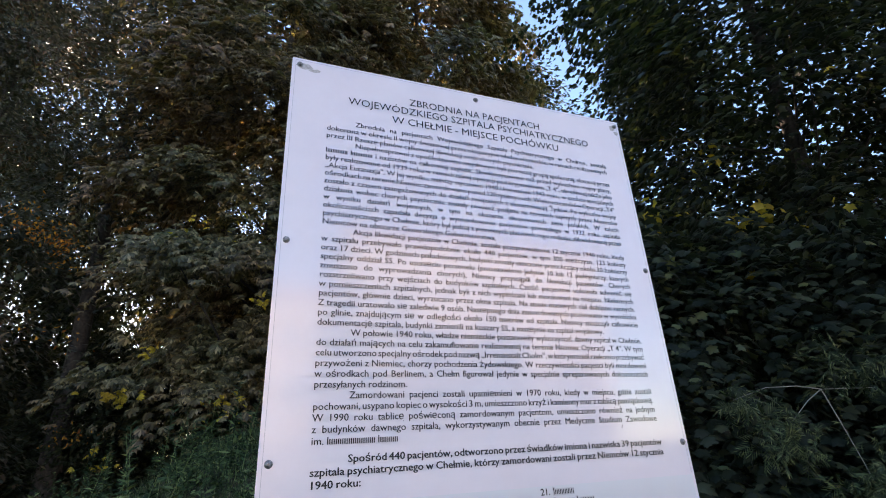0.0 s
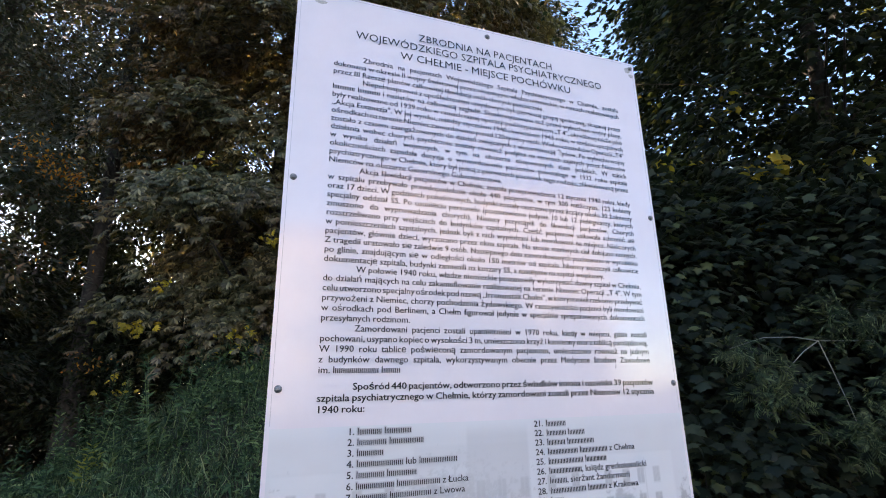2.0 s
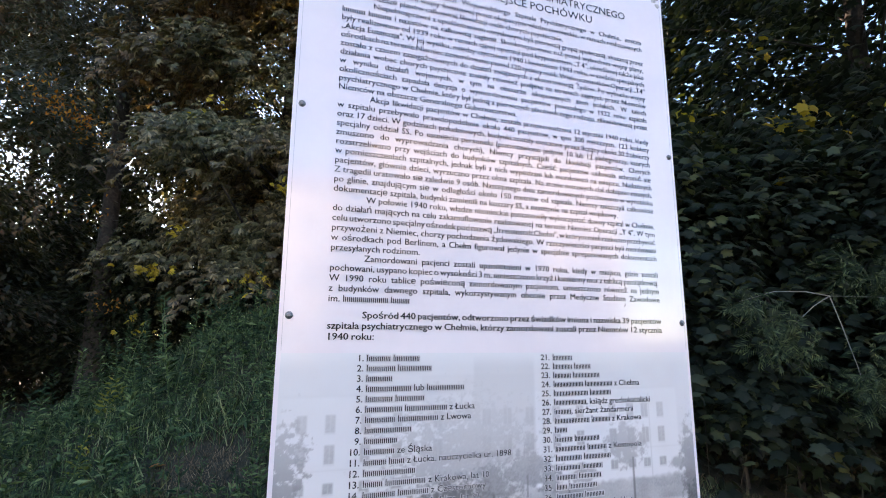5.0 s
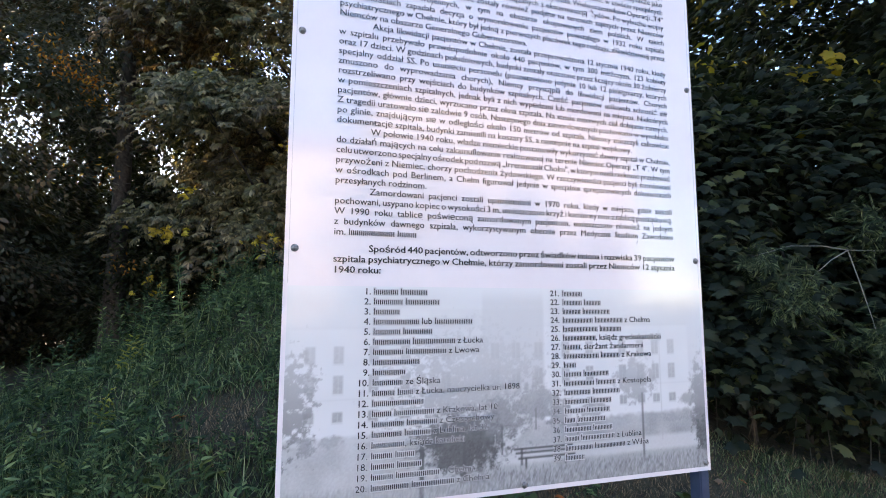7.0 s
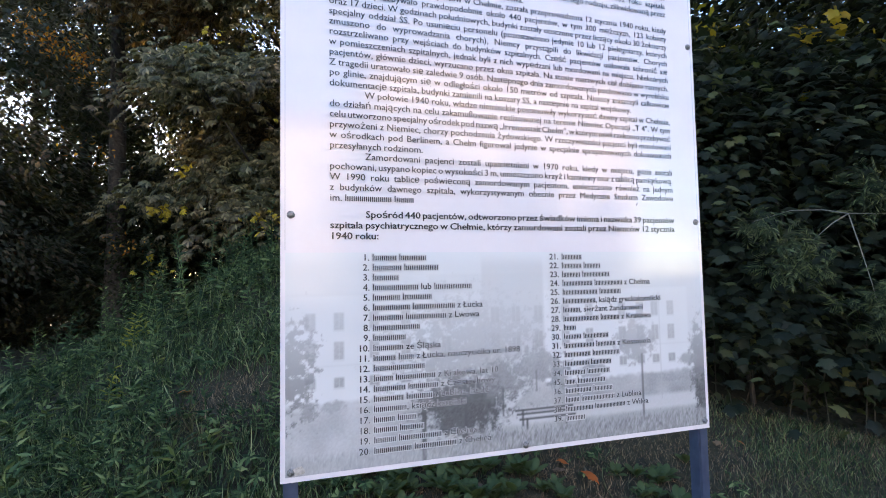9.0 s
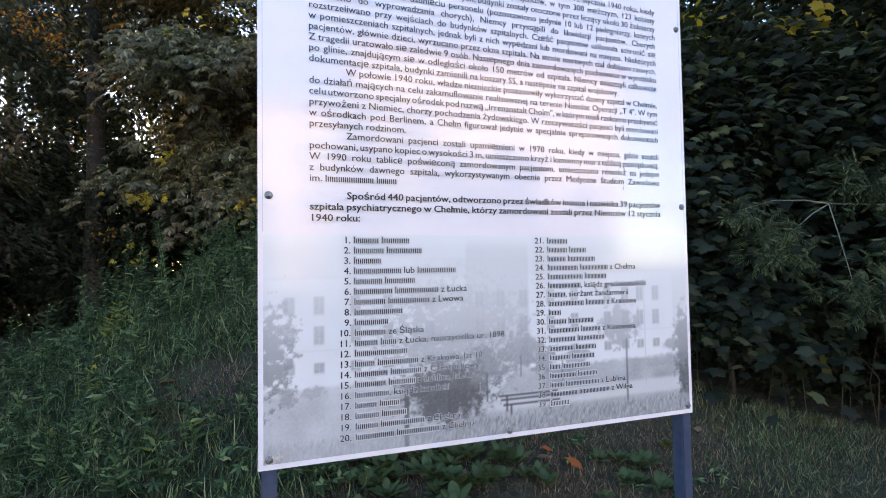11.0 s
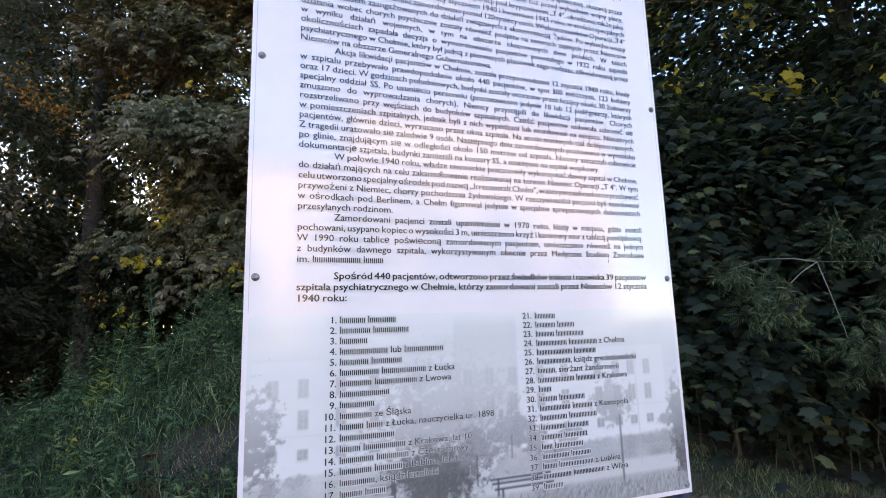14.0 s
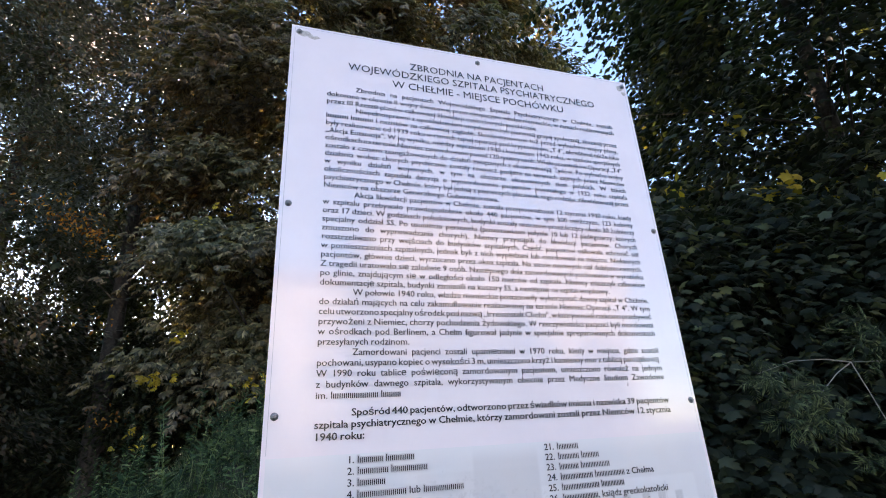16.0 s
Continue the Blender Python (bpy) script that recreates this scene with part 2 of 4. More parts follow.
HALF = [(0.0, 0.0), (0.20, -0.10), (0.50, 0.02), (0.40, 0.17), (0.54, 0.27), (0.74, 0.52), (0.52, 0.52), (0.44, 0.60), (0.29, 0.55), (0.30, 0.74), (0.14, 0.80), (0.0, 1.0)]
LOBES = HALF + [(-x, y) for x, y in HALF[-2:0:-1]]
MAPLE = (np.array([(0, 0.3, 0.05)] + [(x, y, -0.22 * abs(x) - 0.16 * y * y) for x, y in LOBES]), np.array([(0, 1 + k, 1 + (k + 1) % 22) for k in range(22)]))


def boughs(rng, count, height, low, radius, profile, inner=0.45, per=7):
    """Sprays along drooping boughs that leave the trunk all round, with gaps between them."""
    n = count // per
    k = np.arange(n)
    zb = low + (height - low) * (k + rng.random(n)) / n
    a = k * 2.39996 + rng.normal(size=n) * 0.5
    reach = radius * np.array([profile((q - low) / (height - low)) for q in zb]) * (1 + 0.16 * np.sin(3 * a + 1.7)) * rng.uniform(0.72, 1.12, n)
    u = np.sort(inner + (1 - inner) * rng.random((n, per)) ** 0.6, 1)
    r = reach[:, None] * u
    ang = a[:, None] + rng.normal(size=(n, per)) * 0.28 / np.maximum(r, 0.4)
    z = zb[:, None] + reach[:, None] * (0.30 * u - 0.42 * u * u) + rng.normal(size=(n, per)) * 0.12
    return np.stack([r * np.cos(ang), r * np.sin(ang), np.maximum(z, low * 0.6)], -1).reshape(-1, 3)


def sprays(rng, centres, per, spread, flat, shape, size, droop):
    """Leaves round each bough, in shelves whose tips hang outwards."""
    n = len(centres) * per
    c = np.repeat(centres, per, 0)
    off = rng.normal(size=(n, 3)) * np.array([spread, spread, spread * flat])
    off[:, 2] -= 0.35 * (off[:, 0] ** 2 + off[:, 1] ** 2) / spread
    out = unit(c * np.array([1, 1, 0]))
    tip = out * 0.7 + unit(off) * 0.6 + rng.normal(size=(n, 3)) * 0.35
    tip[:, 2] = -abs(droop) + rng.normal(size=n) * 0.3
    up = np.array([0, 0, 1.0]) + 0.5 * out + rng.normal(size=(n, 3)) * 0.35
    return scatter(shape, c + off, tip, up, size * rng.uniform(0.65, 1.25, n))


def wood(rng, height, girth, centres, limbs, lean=0.3):
    """A tapered trunk with limbs that reach into the crown."""
    zs = np.linspace(0, height * 0.9, 9)
    wob = np.cumsum(rng.normal(size=(9, 2)) * lean * 0.25, 0) * (zs / height)[:, None]
    line = np.column_stack([wob, zs])
    line[0, 2] = -0.3
    rad = girth * (1 - 0.88 * zs / height)
    rad[0] *= 1.5
    stem, pieces = tube(line, rad, 10), []
    for c in centres[rng.permutation(len(centres))[:limbs]]:
        z0 = max(height * 0.10, c[2] - 0.55 * math.hypot(c[0], c[1]) - 0.2)
        z0 = min(z0, height * 0.8)
        base = np.array([np.interp(z0, zs, line[:, 0]), np.interp(z0, zs, line[:, 1]), z0])
        mid = base * 0.45 + c * 0.55 + np.array([0, 0, 0.25]) + rng.normal(size=3) * 0.12
        r0 = girth * 0.19 * (1 - 0.7 * z0 / height)
        pieces.append(tube([base, base * 0.75 + mid * 0.25, mid, c], [r0, r0 * 0.8, r0 * 0.5, r0 * 0.15], 6))
    return stem, pieces


def egg(u):
    return max(0.12, math.sin(math.pi * min(1, 0.16 + 0.84 * u) ** 0.85)) ** 0.7


def tree(seed, at, name, label, height, low, radius, girth, shape, mat, count, per, spread, flat, size, droop, limbs=40, profile=egg, inner=0.45, group="", thin=0.0, gaps=()):
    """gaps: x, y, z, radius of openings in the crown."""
    rng = np.random.default_rng(seed)
    t = thing(name, label, "tree", at, group)
    c = boughs(rng, count, height, low, radius, profile, inner)
    c = c[(c[:, 1] < 0.25 * radius) | (rng.random(len(c)) > thin)]
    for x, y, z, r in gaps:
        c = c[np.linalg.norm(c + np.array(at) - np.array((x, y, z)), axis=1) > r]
    stem, limbs = wood(rng, height, girth, c, limbs)
    arrays("trunk", *stem, M_BARK, t)
    for v, f in limbs:
        arrays("limb", v, f, M_BARK, t)
    arrays("crown", *sprays(rng, c, per, spread, flat, shape, size, droop), mat, t)
    return t


# ---- ground ----
MOUND, MOUND_R, MOUND_H = (1.2, 7.0), 6.2, 2.36


def ground_z(x, y):
    x, y = np.asarray(x, float), np.asarray(y, float)
    d = np.hypot(x - MOUND[0], y - MOUND[1]) / MOUND_R
    z = np.where(d < 1, MOUND_H * 0.5 * (1 + np.cos(np.pi * np.minimum(d, 1))), 0)
    near = np.exp(-((x / 14) ** 2 + (y / 14) ** 2))
    return z + near * (0.05 * np.sin(1.9 * x + 0.7) * np.sin(1.6 * y) + 0.03 * np.sin(4.3 * x + 2.1 * y))


def sheet_axis(lo, hi, step, far, count):
    inner = np.arange(lo, hi + step / 2, step)
    grow = np.geomspace(step * 2, far, count)
    return np.concatenate([(lo - grow)[::-1], inner, hi + grow])


gx, gy = sheet_axis(-9, 9, 0.16, 900, 16), sheet_axis(-4, 15, 0.16, 900, 16)
X, Y = np.meshgrid(gx, gy)
idx = np.arange(X.size).reshape(X.shape)
quad = np.stack([idx[:-1, :-1], idx[:-1, 1:], idx[1:, 1:], idx[1:, :-1]], -1).reshape(-1, 4)
ground = arrays("ground", np.stack([X, Y, ground_z(X, Y)], -1).reshape(-1, 3), np.concatenate([quad[:, [0, 1, 2]], quad[:, [0, 2, 3]]]), M_SOIL)
for p in ground.data.polygons:
    p.use_smooth = True
tagged(ground, "grassy ground with bare brown soil rising to a mound", "ground", kind="structure")

# ---- information board ----
board = thing("information_board", "white printed memorial information board on two dark blue steel posts", "sign")
PX0, PX1, PZ0, PZ1 = -0.493, 0.488, 1.081, 2.514
panel = part("panel", box(PX0, PX1, 0.0, 0.004, PZ0, PZ1, 0.0008), M_WHITE, board, "glossy white sheet with printed text")
for x0 in (-0.488, 0.460):
    part("post", box(x0, x0 + 0.027, 0.0045, 0.040, -0.4, 2.49, 0.003), M_POST, board, "dark blue painted square steel post")


def bolt(x, z, turn):
    v, f = tube([(0, 0, 0), (0, -0.0012, 0)], [0.0075, 0.0072], 18)
    w = arrays("washer", v, f, M_STEEL, board, "zinc washer")
    w.location = (x, -0.0002, z)
    v, f = tube([(0, 0, 0), (0, -0.0040, 0), (0, -0.0050, 0), (0, -0.0051, 0)], [0.0048, 0.0048, 0.0037, 0.0010], 6)
    b = arrays("bolt", v, f, M_STEEL, board, "weathered hexagonal bolt head")
    b.location, b.rotation_euler = (x, -0.0013, z), (0, turn, 0)
    w.parent = b
    w.location, w.rotation_euler = (0, 0.0011, 0), (0, 0, 0)


for z in (2.494, 2.016, 1.577, 1.10):
    for x in (-0.474, 0.473):
        bolt(x, z, 9.0 * z + x)
bolt(0.002, 2.491, 0.4)
bolt(0.002, 1.096, 1.1)


def flat(name, polys, mat, lift, parent=panel, label=""):
    """Printed patches: polygons in the panel's plane, lifted by the film's thickness."""
    me = bpy.data.meshes.new(name)
    v, f = [], []
    for p in polys:
        f.append(tuple(range(len(v), len(v) + len(p))))
        v += [(x, -lift, z) for x, z in p]
    me.from_pydata(v, [], f)
    me.update()
    return link(name, me, mat, parent, label)


def rect(x0, x1, z0, z1):
    return [(x0, z0), (x1, z0), (x1, z1), (x0, z1)]


# letters: each character once, then set line by line
TITLE = ["ZBRODNIA NA PACJENTACH", "WOJEWÓDZKIEGO SZPITALA PSYCHIATRYCZNEGO", "W CHEŁMIE - MIEJSCE POCHÓWKU"]
# "#0.09" stands for a person's name: a bar of that many metres; "^" opens an indented line; "|" ends a line that is not spread out
BODY = """^Zbrodnia na pacjentach Wojewódzkiego Szpitala Psychiatrycznego w Chełmie, została
dokonana w okresie II wojny światowej przez okupacyjne władze niemieckie, w ramach realizowanych
przez III Rzeszę planów całkowitej likwidacji osób chorych psychicznie.|
^Niepełnosprawni z upośledzeniem umysłowym byli pierwszą grupą społeczną, skazaną przez
#0.052 #0.054 i nazistów na całkowitą zagładę. Skonkretyzowane tuż przed wybuchem wojny plany,
były realizowane od 1939 roku w ramach tajnej operacji pod kryptonimem „T 4", określanej także jako
„Akcja Eutanazja". W jej wyniku, między styczniem 1940 i kwietniem 1943 roku, w sześciu specjalnych
ośrodkach na terenie Niemiec zamordowano ponad 120 tysięcy osób. Wielu uczestników Operacji „T4"
zostało z czasem zaangażowanych do działań związanych z eksterminacją Żydów. Po wybuchu wojny
działania wobec chorych psychicznie zostały również podjęte na terenach zajętych przez Niemców
w wyniku działań wojennych, w tym na obszarze okupowanych ziem polskich. W takich
okolicznościach zapadała decyzja o wymordowaniu pacjentów powstałego w 1932 roku szpitala
psychiatrycznego w Chełmie, który był jedną z pierwszych placówek tego rodzaju, zlikwidowaną przez
Niemców na obszarze Generalnego Gubernatorstwa.|
^Akcja likwidacji pacjentów w Chełmie, została przeprowadzona 12 stycznia 1940 roku, kiedy
w szpitalu przebywało prawdopodobnie około 440 pacjentów, w tym 300 mężczyzn, 123 kobiety
oraz 17 dzieci. W godzinach południowych, budynki zostały otoczone przez liczący około 30 żołnierzy
specjalny oddział SS. Po usunięciu personelu (pozostawiono jedynie 10 lub 12 pielęgniarzy, których
zmuszono do wyprowadzania chorych), Niemcy przystąpili do likwidacji pacjentów. Chorych
rozstrzeliwano przy wejściach do budynków szpitalnych. Część pacjentów usiłowała schronić się
w pomieszczeniach szpitalnych, jednak byli z nich wypędzani lub mordowani na miejscu. Niektórych
pacjentów, głównie dzieci, wyrzucano przez okna szpitala. Na stosie martwych ciał dobijano rannych.
Z tragedii uratowało się zaledwie 9 osób. Następnego dnia zamordowanych pochowano w wyrobisku
po glinie, znajdującym się w odległości około 150 metrów od szpitala. Niemcy zniszczyli całkowicie
dokumentację szpitala, budynki zamienili na koszary SS, a następnie na szpital wojskowy.|
^W połowie 1940 roku, władze niemieckie postanowiły wykorzystać dawny szpital w Chełmie,
do działań mających na celu zakamuflowanie realizowanej na terenie Niemiec Operacji „T 4". W tym
celu utworzono specjalny ośrodek pod nazwą „Irrenanstalt Cholm", w którym mieli rzekomo przebywać
przywożeni z Niemiec, chorzy pochodzenia żydowskiego. W rzeczywistości pacjenci byli mordowani
w ośrodkach pod Berlinem, a Chełm figurował jedynie w specjalnie spreparowanych dokumentach
przesyłanych rodzinom.|
^Zamordowani pacjenci zostali upamiętnieni w 1970 roku, kiedy w miejscu, gdzie zostali
pochowani, usypano kopiec o wysokości 3 m, umieszczono krzyż i kamienny mur z tablicą pamiątkową.
W 1990 roku tablicę poświęconą zamordowanym pacjentom, umieszczono również na jednym
z budynków dawnego szpitala, wykorzystywanym obecnie przez Medyczne Studium Zawodowe
im. #0.093 #0.041|""".split("\n")
BOLD = ["^Spośród 440 pacjentów, odtworzono przez świadków imiona i nazwiska 39 pacjentów",
        "szpitala psychiatrycznego w Chełmie, którzy zamordowani zostali przez Niemców 12 stycznia", "1940 roku:|"]
LIST_A = """#0.049 #0.056|#0.059 #0.072|#0.053|#0.093 lub #0.082|#0.055 #0.061|#0.075 #0.090 z Łucka|#0.061 #0.085 z Lwowa|#0.095|#0.066|#0.061 ze Śląska
#0.045 #0.032 z Łucka, nauczycielka ur. 1898|#0.104|#0.039 #0.082 z Krakowa, lat 10|#0.064 #0.063 z Częstochowy|#0.060 #0.054 z Lublina, lat 32|#0.066, ksiądz katolicki
#0.042 #0.039|#0.046 #0.049|#0.044 #0.088 z Chełma|#0.075 #0.088 z Chełma""".replace("\n", "|").split("|")
LIST_B = """#0.051|#0.050 #0.044|#0.046 #0.071|#0.077 #0.074 z Chełma|#0.089 #0.057|#0.083, ksiądz greckokatolicki|#0.043, sierżant żandarmerii|#0.090 #0.050 z Krakowa
#0.031|#0.044 #0.065|#0.076 #0.051 z Kostopola|#0.066 #0.071|#0.061 #0.053|#0.051 #0.058|#0.026 #0.071|#0.065 #0.050|#0.034 #0.086 z Lublina|#0.068 #0.079 z Wilna|#0.047""".replace("\n", "|").split("|")


def alphabet(chars):
    """Corners, triangles and advance of every character, in units of the cap height."""
    made = {}
    for ch in chars:
        for key, text in ((ch, ch), (ch + "+", "H" + ch + "H")):
            c = bpy.data.curves.new("letter", "FONT")
            c.body, c.resolution_u = text, 2
            made[key] = bpy.data.objects.new("letter", c)
            scene.collection.objects.link(made[key])
    c = bpy.data.curves.new("letter", "FONT")
    c.body, c.resolution_u = "HH", 2
    made["HH"] = bpy.data.objects.new("letter", c)
    scene.collection.objects.link(made["HH"])
    bpy.context.view_layer.update()

    def shape(key):
        me = made[key].to_mesh()
        v = np.array([tuple(p.co) for p in me.vertices]).reshape(-1, 3)
        me.calc_loop_triangles()
        f = np.array([tuple(t.vertices) for t in me.loop_triangles], int).reshape(-1, 3)
        made[key].to_mesh_clear()
        return v, f
    hv = shape("HH")[0]
    cap, span = np.ptp(hv[:, 1]), np.ptp(hv[:, 0])
    out = {}
    for ch in chars:
        v, f = shape(ch)
        out[ch] = (v / cap, f, (np.ptp(shape(ch + "+")[0][:, 0]) - span) / cap)
    for o in made.values():
        c = o.data
        bpy.data.objects.remove(o)
        bpy.data.curves.remove(c)
    return out


CHARS = sorted(set("".join(TITLE + BODY + BOLD + LIST_A + LIST_B) + "0123456789.") - set(" |^#"))
REGULAR = alphabet(CHARS)
TRACK = 0.0


def word(glyphs, text, cap, sx):
    pieces, x = [], 0.0
    for ch in text:
        v, f, adv = glyphs[ch]
        if len(v):
            pieces.append((np.column_stack([(v[:, 0] * sx + x) * cap, np.zeros(len(v)), v[:, 1] * cap]), f))
        x += (adv + TRACK) * sx
    return pieces, x * cap


def bar(x, w, z, cap, grow=0.0):
    """A name, as a row of plain upright bars of its length and weight."""
    g, n = grow * cap, max(3, round(w / (0.315 * cap)))
    pieces = []
    for k in range(n):
        x0 = x + w * (k + 0.28) / n
        x1, z1 = x0 + 0.135 * cap, z + (1.0 if k == 0 else 0.73) * cap
        pieces.append((np.array([(x0 - g, 0, z - g), (x1 + g, 0, z - g), (x1 + g, 0, z1 + g), (x0 - g, 0, z1 + g)]), np.array([(0, 1, 2), (0, 2, 3)])))
    return join(pieces)


def set_line(name, tokens, x0, x1, z, cap, sx, glyphs, mat, lift, spread=True, gap=0.36, grow=0.0, label="", shifts=((-0.016, 0.0), (0.016, 0.006))):
    """One printed line: words and bars from x0, spread to x1 where asked. shifts: passes of the print that thicken its strokes."""
    made = []
    for tok in tokens:
        if tok.startswith("#"):
            num = tok[1:].rstrip(",")
            w = float(num)
            tail, tw = word(glyphs, ",", cap, sx) if tok.endswith(",") else ([], 0)
            made.append((w, tail, w + tw))
        else:
            p, w = word(glyphs, tok, cap, sx)
            made.append((0, p, w))
    total = sum(m[2] for m in made)
    space = (x1 - x0 - total) / max(1, len(made) - 1) if spread else gap * cap
    squeeze = 1.0
    if spread and space < 0.20 * cap:
        squeeze = (x1 - x0 - 0.20 * cap * (len(made) - 1)) / total
        space = 0.20 * cap
    pieces, x = [], x0
    for w, p, adv in made:
        if w:
            pieces.append(bar(x, w * squeeze, z, cap, grow))
        for v, f in p:
            pieces.append((v * np.array([squeeze, 1, 1]) + np.array([x + w * squeeze, 0, z]), f))
        x += adv * squeeze + space
    v, f = join(pieces)
    v[:, 1] = -lift
    v, f = join([(v + np.array([dx * cap, -0.000012 * k, dz * cap]), f) for k, (dx, dz) in enumerate(shifts)])
    return arrays(name, v, f, mat, panel, label)


def natural(glyphs, text, cap):
    return word(glyphs, text.replace(" ", ""), cap, 1.0)[1]


LEFT, RIGHT, INDENT, INK = -0.402, 0.408, -0.333, 0.0020
for text, z, x0, x1 in zip(TITLE, (2.4285, 2.3985, 2.3645), (-0.193, -0.352, -0.240), (0.199, 0.360, 0.253)):
    cap = 0.0205
    words = text.split()
    sx = (x1 - x0 - 0.40 * cap * (len(words) - 1)) / natural(REGULAR, text, cap)
    set_line("heading_line", words, x0, x1, z, cap, sx, REGULAR, M_INK, INK, shifts=((0.0, 0.0),))
CAP = 0.0131
sample = BODY[12].split()
SX = (RIGHT - LEFT - 0.33 * CAP * (len(sample) - 1)) / natural(REGULAR, BODY[12], CAP)
for i, text in enumerate(BODY):
    spread = not text.endswith("|")
    x0 = INDENT if text.startswith("^") else LEFT
    set_line("text_line", text.strip("^|").split(), x0, RIGHT, 2.3320 - 0.02075 * i, CAP, SX, REGULAR, M_INK, INK, spread)
SXB = (RIGHT - LEFT - 0.36 * CAP * 10) / natural(REGULAR, BOLD[1], CAP)
for i, text in enumerate(BOLD):
    x0 = INDENT if text.startswith("^") else LEFT
    set_line("bold_line", text.strip("^|").split(), x0, RIGHT, 1.5735 - 0.0213 * i, CAP, SXB, REGULAR, M_INK, INK, not text.endswith("|"), shifts=((-0.035, 0), (0.0, 0.02), (0.035, 0), (0, -0.02)))
CAPL = 0.0122
HALO = [(0.085 * math.cos(k * math.pi / 3), 0.085 * math.sin(k * math.pi / 3)) for k in range(6)]
for rows, first, xn, xt, z0, pitch in ((LIST_A, 1, -0.3500, -0.321, 1.489, 0.01963), (LIST_B, 21, 0.0690, 0.099, 1.4885, 0.01953)):
    for i, text in enumerate(rows):
        z, num = z0 - pitch * i, "%d." % (first + i)
        xs = xn + (0.0105 if first + i < 10 else 0)
        for mat, lift, grow, tag, passes in ((M_HALO, INK - 0.0005, 0.10, "pale outline round the print", HALO), (M_INK, INK, 0.0, "", ((-0.008, 0.0), (0.008, 0.004)))):
            name = "list_outline" if grow else "list_line"
            set_line(name, [num], xs, 0, z, CAPL, SX * 1.02, REGULAR, mat, lift, False, label=tag, shifts=passes)
            set_line(name, text.split(), xt, 0, z, CAPL, SX * 1.02, REGULAR, mat, lift, False, 0.40, grow, tag, passes)

# ---- faded photograph printed on the panel's foot ----
def lattice(seed, x, z, scale):
    """Smooth noise from 0 to 1 over the panel's plane."""
    g = np.random.default_rng(seed).random((128, 128))
    u, w = x * scale, z * scale
    i, j = np.floor(u).astype(int), np.floor(w).astype(int)
    fu, fw = u - i, w - j
    fu, fw = fu * fu * (3 - 2 * fu), fw * fw * (3 - 2 * fw)
    i, j, i1, j1 = i % 128, j % 128, (i + 1) % 128, (j + 1) % 128
    return (g[i, j] * (1 - fu) + g[i1, j] * fu) * (1 - fw) + (g[i, j1] * (1 - fu) + g[i1, j1] * fu) * fw


def step(lo, hi, v):
    t = np.clip((v - lo) / (hi - lo), 0, 1)
    return t * t * (3 - 2 * t)


def patch(x, z, x0, x1, z0, z1, soft=0.0025):
    return step(x0 - soft, x0 + soft, x) * (1 - step(x1 - soft, x1 + soft, x)) * step(z0 - soft, z0 + soft, z) * (1 - step(z1 - soft, z1 + soft, z))


